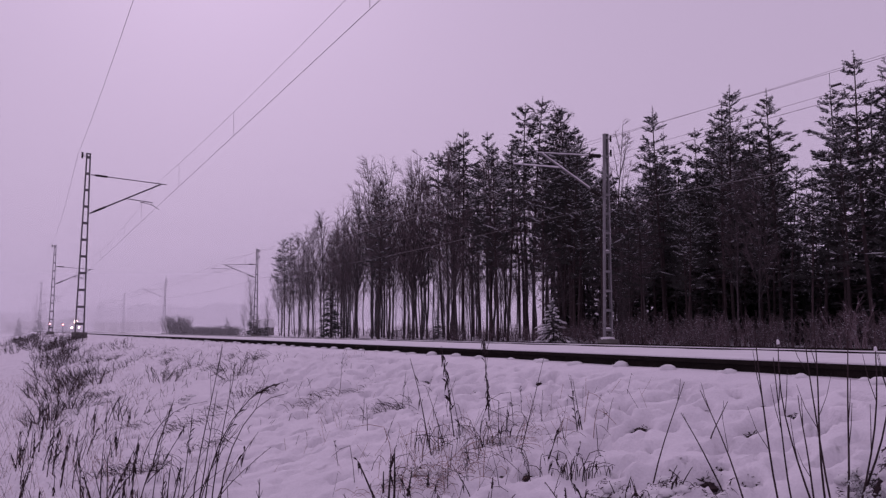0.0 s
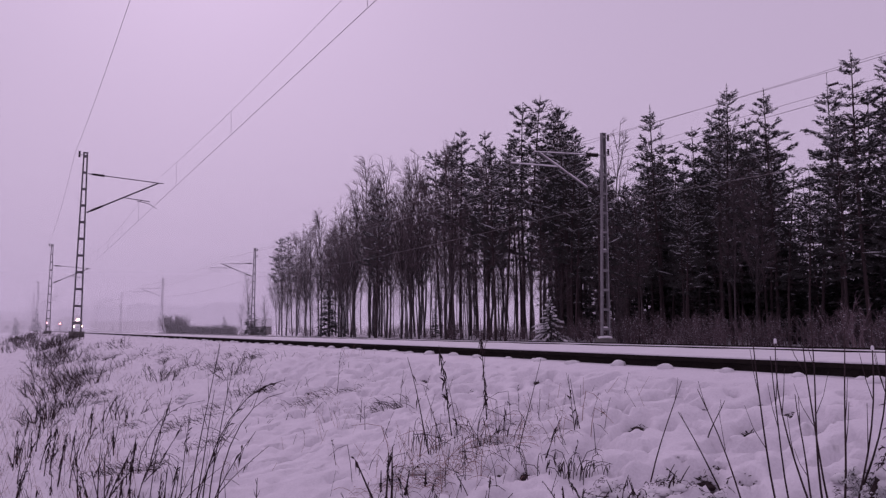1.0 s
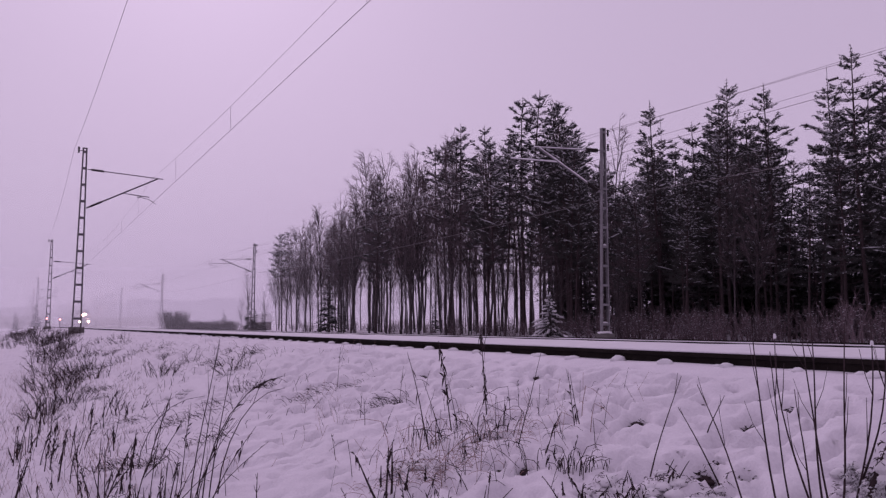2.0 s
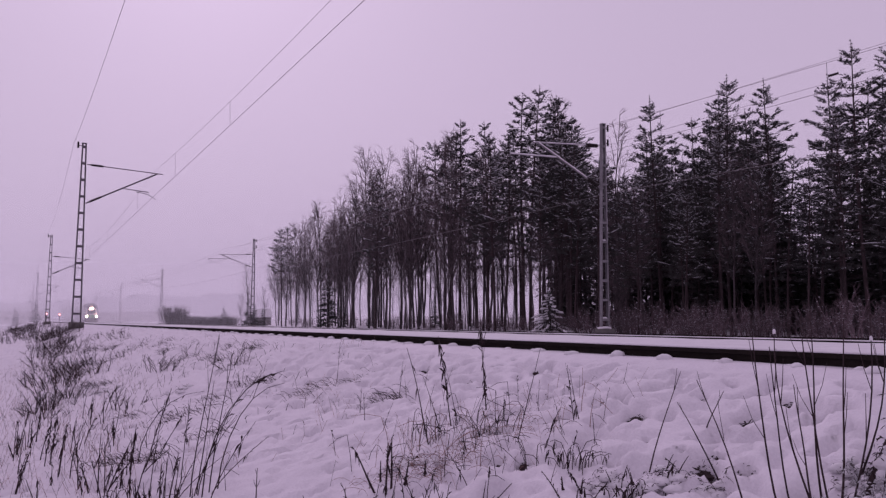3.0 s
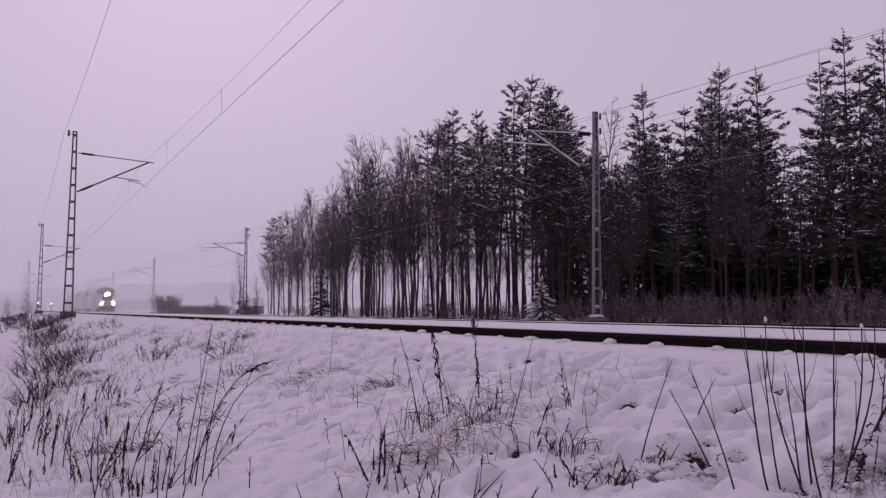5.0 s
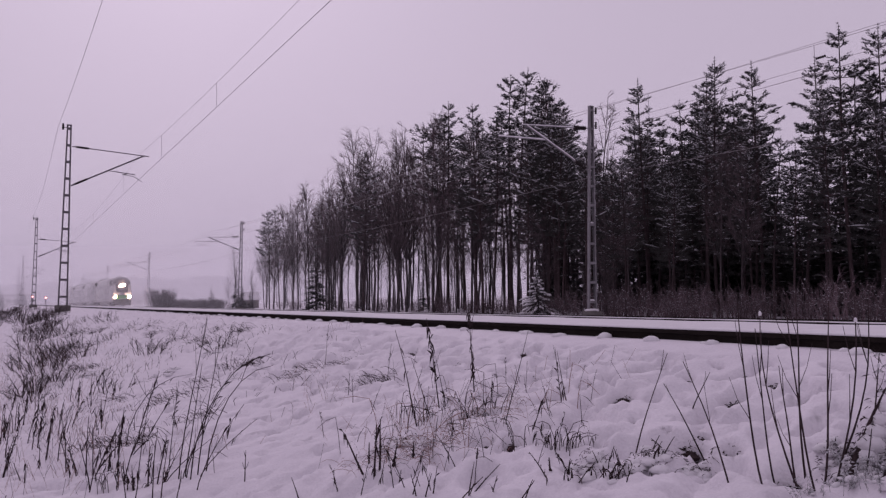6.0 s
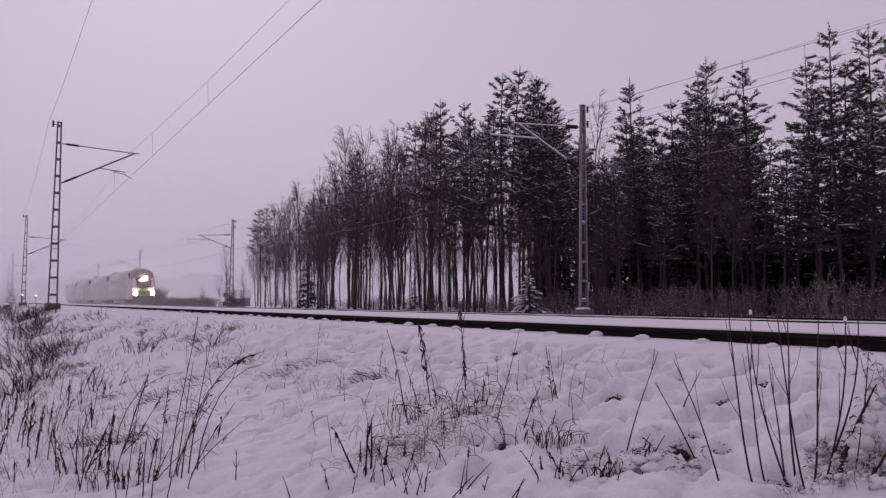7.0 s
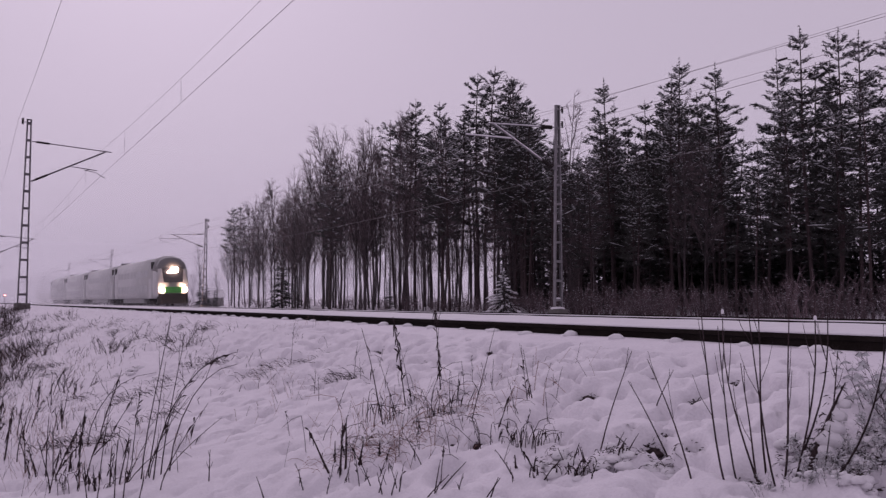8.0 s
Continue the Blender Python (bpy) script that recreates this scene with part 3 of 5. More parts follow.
def make_pine(seed, crown_from, density, fine=True):
    """A pine of 16 m: bare tapered trunk, whorls of boughs with flat sprays of needle brushes, snow lying along them."""
    rng = random.Random(seed)
    H = 16.0
    lean = Vector((rng.uniform(-0.3, 0.3), rng.uniform(-0.3, 0.3), 0))

    def axis(t):
        return Vector((0.10 * math.sin(t * 5 + seed), 0.10 * math.cos(t * 4 + seed), t * H)) + lean * t * t

    trunk = Geo()
    ts = [i / 10 for i in range(11)]
    trunk.tube([axis(t) for t in ts], [0.105 * (1 - t) ** 0.8 + 0.016 for t in ts], 7)
    crown, snow = Geo(), Geo()
    whorls = int(17 * density)
    lobes = [rng.uniform(0.7, 1.25) for _ in range(7)]
    for i in range(whorls):
        k = min(max((i + rng.uniform(-0.5, 0.5)) / whorls, 0.0) ** 0.85, 0.985)
        turn = rng.uniform(0, 6.283)
        count = rng.choice((3, 4, 5, 6)) if k < 0.85 else 5
        for j in range(count):
            t = crown_from + (1 - crown_from) * k + rng.uniform(-0.03, 0.03) * (1 - k)
            a = turn + 6.283 * j / count + rng.uniform(-0.5, 0.5)
            L = (2.1 * (1 - k) ** 0.6 * (0.7 if k < 0.12 else 1) * lobes[int(k * 6.9)] + 0.16) * rng.choice((0.45, 0.65, 0.8, 0.95, 1.2))
            rise = -0.16 + 0.36 * k + 0.4 * k ** 5 + 0.9 * k ** 12 + rng.uniform(-0.24, 0.26) * (1 - 0.6 * k)
            d = Vector((math.cos(a), math.sin(a), rise)).normalized()
            flat = Vector((math.cos(a), math.sin(a), 0))
            across = Vector((-flat.y, flat.x, 0))
            p0 = axis(min(t, 0.985))

            def bough(u):
                return p0 + d * L * u + Vector((0, 0, L * (0.13 * u * u - 0.08 * math.sin(3.14 * u))))

            crown.tube([p0, bough(0.5), bough(1.0)], [0.034 * (1.15 - k), 0.02, 0.007], 4, False, 1)
            n = int((3.5 + 6 * L) if fine else (2.5 + 2.8 * L))
            share = 0.04 + 0.66 * k ** 1.3
            for q in range(n):
                u = (0.42 + 0.6 * rng.random() ** 0.75) if L > 0.7 else rng.uniform(0.2, 1.0)
                w = rng.choice((-1, 1)) * rng.uniform(0.35, 1.25)
                e = (flat * math.cos(w) + across * math.sin(w) + Vector((0, 0, rng.uniform(-0.15, 0.55) + 0.5 * k ** 4))).normalized()
                bl = rng.uniform(0.22, 0.55) * min(1.0, 0.4 + L * 0.45) * (1.2 - 0.4 * u)
                c = bough(u)
                for v in ((0.4, 0.75, 1.05) if fine else (0.5, 1.0)):
                    spray(crown, c + e * bl * v, e, (rng.uniform(0.13, 0.22) if fine else rng.uniform(0.26, 0.38)) * (1.0 if k < 0.8 else 0.72), rng, 5)
                if rng.random() < share:
                    lift = Vector((0, 0, rng.uniform(0.03, 0.08)))
                    snow_streak(snow, c + e * bl * 0.1 + lift, c + e * bl * rng.uniform(0.8, 1.2) + lift * 0.6, rng.uniform(0.03, 0.07), rng.uniform(0.035, 0.07), rng)
            if rng.random() < 0.08 + 0.6 * k:
                lift = Vector((0, 0, 0.05))
                snow_streak(snow, bough(0.35) + lift, bough(0.95) + lift, 0.05, 0.06, rng)
    crown.tube([axis(0.98), axis(1.015)], [0.018, 0.008], 4, False, 1)
    for q in range(7):
        spray(crown, axis(1.012 - 0.012 * q), Vector((0, 0, 1.5)), 0.15, rng, 7)
    for i in range(11):
        t = rng.uniform(0.18, crown_from)
        a = rng.uniform(0, 6.283)
        p0 = axis(t)
        d = Vector((math.cos(a), math.sin(a), rng.uniform(-0.35, 0.2)))
        trunk.tube([p0, p0 + d * rng.uniform(0.4, 1.3)], [0.018, 0.005], 3, False)
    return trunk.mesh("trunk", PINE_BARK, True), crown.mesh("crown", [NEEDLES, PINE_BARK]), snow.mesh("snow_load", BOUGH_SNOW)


def make_birch(seed, limbs=36, subs=7, twigs=7, girth=1.0, crown_from=0.36):
    """A bare birch of 16 m: slim trunk, steep limbs that fill a rounded crown with fine twigs."""
    rng = random.Random(seed)
    H = 16.0
    trunk, crown = Geo(), Geo()
    sway = [Vector((0, 0, 0))]
    for i in range(10):
        sway.append(sway[-1] + Vector((rng.uniform(-0.1, 0.1), rng.uniform(-0.1, 0.1), H * 0.084)))
    trunk.tube(sway, [(0.095 * (1 - i / 10.5) ** 0.8 + 0.012) * girth for i in range(11)], 7)
    wide = rng.uniform(1.6, 2.2)
    half = (1 - crown_from) * H / 2
    mid_z = H - half
    for i in range(limbs):
        # a limb's end lies towards the skin of an upright egg; its foot on the trunk well below
        a, c = rng.uniform(0, 6.283), 1 - 1.7 * rng.random() ** 1.25
        out, across = Vector((math.cos(a), math.sin(a), 0)), Vector((-math.sin(a), math.cos(a), 0))
        shell = rng.uniform(0.55, 1.0) ** 0.6
        reach = max(0.12, wide * math.sqrt(max(0.0, 1 - c * c)) * shell * rng.uniform(0.75, 1.1))
        end_z = mid_z + half * c * (0.4 + 0.6 * shell) + rng.uniform(-0.3, 0.1)
        foot = max(crown_from * H * 0.75, end_z - reach * rng.uniform(1.7, 3.0) - 0.5)
        t = min(0.83, foot / H)
        k = min(9, int(t / 0.084))
        p0 = sway[k] + (sway[k + 1] - sway[k]) * (t / 0.084 - k)
        rise = max(0.35, end_z - p0.z)
        bend = rng.uniform(-0.3, 0.3)

        def limb(u):
            return p0 + out * reach * u ** 0.85 + across * bend * u * u * reach + Vector((0, 0, rise * u ** 1.1))

        crown.tube([limb(u) for u in (0, 0.33, 0.66, 1.0)], [r * girth for r in (0.042 * (1.2 - t), 0.026, 0.018, 0.008)], 4, False, 1)
        for q in range(subs):
            u = rng.uniform(0.2, 1.0)
            w = rng.uniform(-1.1, 1.1)
            e = (out * math.cos(w) * 0.7 + across * math.sin(w) * 0.8 + Vector((0, 0, rng.uniform(0.1, 1.0)))).normalized()
            L = (0.26 * reach * (1.25 - 0.5 * u) + 0.38) * rng.uniform(0.7, 1.2)
            c = limb(u)
            crown.tube([c, c + e * L * 0.55, c + e * L + Vector((0, 0, -0.04 * L))], [0.013, 0.010, 0.005], 3, False)
            for j in range(twigs):
                v = rng.uniform(0.15, 1.0)
                f = (e + Vector((rng.uniform(-0.9, 0.9), rng.uniform(-0.9, 0.9), rng.uniform(-0.3, 0.5)))).normalized()
                side = f.cross(Vector((rng.uniform(-1, 1), rng.uniform(-1, 1), 0.3))).normalized() * 0.0085
                p = c + e * L * v
                crown.tri(p - side, p + side, p + f * rng.uniform(0.25, 0.6))
    return trunk.mesh("trunk", BIRCH_BARK, True), crown.mesh("crown", [BIRCH_TWIG, BIRCH_BARK])


def make_sapling(seed, height, spread):
    """A young spruce whose drooping boughs each carry an uneven roll of snow."""
    rng = random.Random(seed)
    trunk, crown, snow = Geo(), Geo(), Geo()
    trunk.tube([(0, 0, -0.2), (0, 0, height * 0.97)], [0.04, 0.008], 6)
    for i in range(92):
        t = (i / 92) ** 1.3
        z = height * (0.07 + 0.88 * t)
        a = i * 2.4 + rng.uniform(-0.5, 0.5)
        L = (spread * (1 - t) ** 0.9 + 0.05) * rng.choice((0.45, 0.7, 0.9, 1.25))
        d, across = Vector((math.cos(a), math.sin(a), 0)), Vector((-math.sin(a), math.cos(a), 0))
        drop = L * rng.uniform(0.1, 0.5) * (1.1 - 1.5 * t)

        def bough(u):
            return Vector((0, 0, z)) + d * L * u + Vector((0, 0, 0.25 * L * u - (0.25 * L + drop) * u * u))

        crown.tube([bough(0), bough(0.5), bough(1)], [0.012, 0.008, 0.004], 3, False)
        for k in range(int(16 + 30 * L)):
            u = rng.uniform(0.15, 1.0)
            e = (d * 0.7 + across * rng.uniform(-1, 1) + Vector((0, 0, rng.uniform(-0.7, 0.2)))).normalized()
            p = bough(u)
            w = e.cross(Vector((0, 0, 1))).normalized() * 0.02
            crown.tri(p - w, p + w, p + e * rng.uniform(0.1, 0.24) * (1.2 - 0.5 * u))
        if rng.random() < 0.72:
            u0, u1 = rng.uniform(0.2, 0.45), rng.uniform(0.8, 1.05)
            steps = 5
            snow.tube([bough(u0 + (u1 - u0) * k / steps) + across * rng.uniform(-0.03, 0.03) + Vector((0, 0, 0.035)) for k in range(steps + 1)],
                      [0.012] + [rng.uniform(0.03, 0.078) * (0.7 + 0.4 * (1 - t)) for _ in range(steps - 1)] + [0.015], 6)
    snow.lump((0, 0, height * 0.97), 0.03, 0.03, 0.10, 6, 0, 3)
    return trunk.mesh("trunk", PINE_BARK), crown.mesh("crown", SPRUCE_NEEDLES), snow.mesh("snow_load", SNOW_CAP, True)


def make_spruce(seed, height, spread, tiers, snowy):
    rng = random.Random(seed)
    trunk, crown, snow = Geo(), Geo(), Geo()
    trunk.tube([(0, 0, -0.2), (0, 0, height * 0.98)], [height * 0.016, 0.008], 6)
    for i in range(tiers):
        for j in range(max(5, int(9 * (1 - i / tiers) + 4))):
            t = min(0.98, (i + rng.random()) / tiers)
            z = height * (0.06 + 0.92 * t)
            reach = spread * (1 - t) ** 0.85 + 0.03 * height
            a = rng.uniform(0, 6.283)
            L = reach * rng.uniform(0.45, 1.15)
            d = Vector((math.cos(a), math.sin(a), 0))
            side = Vector((-d.y, d.x, 0))
            p0 = Vector((0, 0, z))
            drop = L * rng.uniform(0.15, 0.4) * (1 - t * 1.3)
            tip = p0 + d * L + Vector((0, 0, -drop))
            crown.tube([p0, (p0 + tip) / 2 + Vector((0, 0, drop * 0.2)), tip], [0.012, 0.009, 0.004], 3, False)
            m = 5
            for k in range(m):
                u = 0.25 + 0.75 * k / (m - 1)
                q = p0 + (tip - p0) * u + Vector((0, 0, drop * 0.25 * math.sin(u * 3.14)))
                wdt = L * 0.34 * (1.15 - u) + 0.03
                for s in (-1, 1):
                    e = q + side * s * wdt + d * wdt * 0.5 + Vector((0, 0, -wdt * rng.uniform(0.2, 0.7)))
                    crown.tri(q - d * wdt * 0.3, q + d * wdt * 0.25, e)
                    crown.tri(q - d * wdt * 0.2, q + d * wdt * 0.3, e + Vector((0, 0, wdt * 0.5)))
                if rng.random() < snowy:
                    h = wdt * 0.7
                    rim = [q - side * h, q + d * h * 1.2, q + side * h, q - d * h]
                    up = Vector((0, 0, h * 0.3))
                    for i4 in range(4):
                        snow.tri(rim[i4], rim[(i4 + 1) % 4], q + up)
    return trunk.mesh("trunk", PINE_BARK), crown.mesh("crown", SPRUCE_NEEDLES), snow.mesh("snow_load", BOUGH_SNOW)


def tree_thing(name, meshes, at, label, group):
    tree = thing(name, at, label, "tree", group)
    part("trunk", meshes[0], None, tree)
    part("crown", meshes[1], None, tree)
    if len(meshes) > 2:
        tagged(part("snow_load", meshes[2], None, tree, "snow lying on the boughs"), kind="stuff")
    return tree


def plant_tree(proto, x, y, height, unit, turn):
    t = copy_thing(proto, pose(x, y, base_height(x, y) - 0.1, 0, 0, turn))
    s = height / unit
    t.scale = (s, s, s)
    return t


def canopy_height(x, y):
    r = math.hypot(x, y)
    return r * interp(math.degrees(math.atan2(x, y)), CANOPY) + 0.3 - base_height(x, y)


def far_off(x, y):
    return pose(x, y, base_height(x, y) - 0.1)


def make_wood():
    rng = random.Random(11)
    pine_label = "tall snow-dusted pine with a bare trunk at the wood's edge"
    birch_label = "tall bare birch with a fan of fine dark twigs"
    pines, birches = [], []
    used = []

    def polar(az, x):
        return x, x / math.tan(radians(az))

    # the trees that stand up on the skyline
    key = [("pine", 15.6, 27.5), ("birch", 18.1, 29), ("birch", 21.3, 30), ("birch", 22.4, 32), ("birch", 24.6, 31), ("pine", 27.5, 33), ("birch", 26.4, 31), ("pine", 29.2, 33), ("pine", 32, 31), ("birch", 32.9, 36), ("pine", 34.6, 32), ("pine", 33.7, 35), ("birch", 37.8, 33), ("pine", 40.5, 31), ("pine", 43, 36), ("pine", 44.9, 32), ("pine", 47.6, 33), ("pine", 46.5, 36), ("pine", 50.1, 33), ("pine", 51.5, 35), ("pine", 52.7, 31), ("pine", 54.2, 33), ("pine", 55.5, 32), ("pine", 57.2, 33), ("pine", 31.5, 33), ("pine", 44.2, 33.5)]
    makers = {}
    for i, (cf, dn) in enumerate(((0.50, 0.8), (0.42, 0.85), (0.34, 0.95), (0.40, 0.9), (0.26, 1.0))):
        makers[("pine", i)] = make_pine(20 + i, cf, dn)
        makers[("back_pine", i)] = make_pine(30 + i, cf * 0.85, dn, False)
    for i in range(4):
        makers[("birch", i)] = make_birch(40 + i)
    protos = {}

    def put(kind, x, y, h, i):
        thin_end = x < 0.75 * y
        k = ("back_pine" if kind == "pine" and x > 35.5 else kind, (i % 2 if thin_end else 2 + i % 3) if kind == "pine" else i % 4)
        used.append((x, y))
        if k not in protos:
            t = tree_thing("pine_tree" if kind == "pine" else "birch_tree", makers[k], pose(x, y, base_height(x, y) - 0.1, 0, 0, rng.uniform(0, 360)), pine_label if kind == "pine" else birch_label, "trees of the wood")
            t.scale = (h / 16,) * 3
            protos[k] = t
            return
        plant = copy_thing(protos[k], pose(x, y, base_height(x, y) - 0.1, rng.gauss(0.5, 1.3), rng.gauss(1.0, 1.3), 0) @ pose(0, 0, 0, 0, 0, rng.uniform(0, 360)))
        plant.scale = (h / 16,) * 3

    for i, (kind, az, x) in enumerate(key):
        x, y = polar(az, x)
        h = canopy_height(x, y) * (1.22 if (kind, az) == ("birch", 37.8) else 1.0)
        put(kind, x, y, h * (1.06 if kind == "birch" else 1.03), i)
    # the ranks behind and between them
    tries = 0
    while len(used) < 215 and tries < 14000:
        tries += 1
        az = rng.uniform(15.2, 62)
        deep = 9 if az < 24 else 13 if az < 33 else 26 if az < 47 else 14
        x = 27.5 + deep * rng.random() ** 1.2
        x, y = polar(az, x)
        if any((x - a) ** 2 + (y - b) ** 2 < (1.7 if az > 33 else 2.4) ** 2 for a, b in used):
            continue
        birchy = 0.82 if az < 26 else 0.45 if az < 31 else 0.06
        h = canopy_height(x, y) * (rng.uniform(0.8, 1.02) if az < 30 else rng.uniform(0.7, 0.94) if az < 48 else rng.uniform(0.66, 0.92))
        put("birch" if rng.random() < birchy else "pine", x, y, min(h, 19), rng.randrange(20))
    # spruces under the pines
    sp = make_spruce(70, 8.0, 1.5, 24, 0.06)
    t0 = None
    for az, x, h in ((18.6, 28.0, 8.2), (19.6, 30, 4.2), (25.7, 33, 3.6), (36.5, 34, 7), (43.5, 33, 6), (48.5, 34, 7), (53.5, 34, 7)):
        x, y = polar(az, x)
        if t0 is None:
            t0 = tree_thing("spruce_tree", sp, far_off(x, y), "dark spruce standing among bare birch trunks", "trees of the wood")
            t0.scale = (h / 8,) * 3
        else:
            plant_tree(t0, x, y, h, 8, rng.uniform(0, 360))
    back = tree_thing("spruce_tree", make_spruce(71, 8.0, 1.9, 10, 0.04), far_off(44, 40), "dark spruce deep in the wood behind the pines", "trees of the wood")
    back.scale = (1.4, 1.4, 1.4)
    for k in range(104):
        az = rng.uniform(33.5, 50) if k < 42 else rng.uniform(46, 64)
        x, y = polar(az, rng.uniform(37, 56))
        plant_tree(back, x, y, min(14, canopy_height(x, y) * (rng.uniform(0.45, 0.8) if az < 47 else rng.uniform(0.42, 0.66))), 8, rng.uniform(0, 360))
    # slim young stems that crowd the thinner end of the wood
    slim = make_birch(66, 18, 5, 6, 0.7, 0.3)
    young = None
    for k in range(130):
        az = rng.uniform(15.4, 39)
        x, y = polar(az, rng.uniform(27.5, 48))
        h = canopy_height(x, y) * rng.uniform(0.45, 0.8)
        if young is None:
            young = tree_thing("young_birch", slim, far_off(x, y), "slim bare young birch crowded among taller trunks", "trees of the wood")
            young.scale = (h / 16,) * 3
        else:
            t = plant_tree(young, x, y, h, 16, rng.uniform(0, 360))
    # the small snow-laden spruce by the line
    x, y = polar(33.4, 24.3)
    tree_thing("spruce_sapling", make_sapling(75, 2.55, 1.35), far_off(x, y), "small young spruce laden with snow by the railway", "trees of the wood")


make_wood()


def make_bush(seed, height, spread, stems, snowy=0.3, thick=1.0, bark=None):
    """A leafless shrub: many forking stems, with a little snow in the forks."""
    rng = random.Random(seed)
    g, snow = Geo(), Geo()
    for i in range(stems):
        a, r = rng.uniform(0, 6.283), spread * 0.35 * rng.random()
        p = Vector((math.cos(a) * r, math.sin(a) * r, -0.1))
        d = Vector((math.cos(a) * 0.35, math.sin(a) * 0.35, 1)).normalized()
        L = height * rng.uniform(0.6, 1.0)
        pts = [p]
        for k in range(4):
            d = (d + Vector((rng.uniform(-0.2, 0.2), rng.uniform(-0.2, 0.2), 0.03))).normalized()
            pts.append(pts[-1] + d * L / 4)
        g.tube(pts, [r * thick for r in (0.014, 0.012, 0.009, 0.006, 0.003)], 3, False)
        for k in range(7):
            u = rng.randrange(1, 4)
            q = pts[u] + (pts[u + 1] - pts[u]) * rng.random()
            e = (d + Vector((rng.uniform(-0.9, 0.9), rng.uniform(-0.9, 0.9), rng.uniform(-0.2, 0.4)))).normalized()
            b = q + e * L * rng.uniform(0.12, 0.3)
            g.tube([q, b], [0.007 * thick, 0.002 * thick], 3, False)
            for m in range(1):
                e2 = (e + Vector((rng.uniform(-0.8, 0.8), rng.uniform(-0.8, 0.8), rng.uniform(-0.2, 0.4)))).normalized()
                g.tube([q + (b - q) * 0.6, q + (b - q) * 0.6 + e2 * L * 0.12], [0.004 * thick, 0.002 * thick], 3, False)
            if rng.random() < snowy:
                c = q + (b - q) * 0.5
                for w in (0.0, 2.1, 4.2):
                    v = [c + Vector((math.cos(w + x), math.sin(w + x), 0)) * 0.028 for x in (0, 1.2)]
                    snow.tri(v[0], v[1], c + Vector((0, 0, 0.02)))
    return g.mesh("twig_mass", bark or (SHRUB_TWIG if thick >= 1 else WEED)), snow.mesh("snow_load", BOUGH_SNOW)


def make_underwood():
    """Shrubs along the foot of the wood and round the field's edge."""
    rng = random.Random(5)
    kinds = [make_bush(80 + i, 1.45, 1.8, 20, 0.4) for i in range(3)]
    first = {}

    def put(i, x, y, s, label="bare snow-flecked shrub at the foot of the wood", group="shrubs along the wood"):
        at = pose(x, y, base_height(x, y), 0, 0, rng.uniform(0, 360))
        if i not in first:
            b = thing("shrub", at, label, "shrub", group)
            tagged(part("twig_mass", kinds[i][0], None, b), kind="stuff")
            tagged(part("snow_load", kinds[i][1], None, b), kind="stuff")
            first[i] = b
        else:
            b = copy_thing(first[i], at)
        b.scale = (s, s, s)
        return b

    for k in range(58):
        az = rng.uniform(34, 60)
        x = rng.uniform(24.5, 28.5)
        put(k % 3, x, x / math.tan(radians(az)), rng.uniform(0.7, 1.35))
    for k in range(46):
        az = rng.uniform(16, 34)
        x = rng.uniform(26, 46)
        put(k % 3, x, x / math.tan(radians(az)), rng.uniform(0.6, 1.1))


make_underwood()


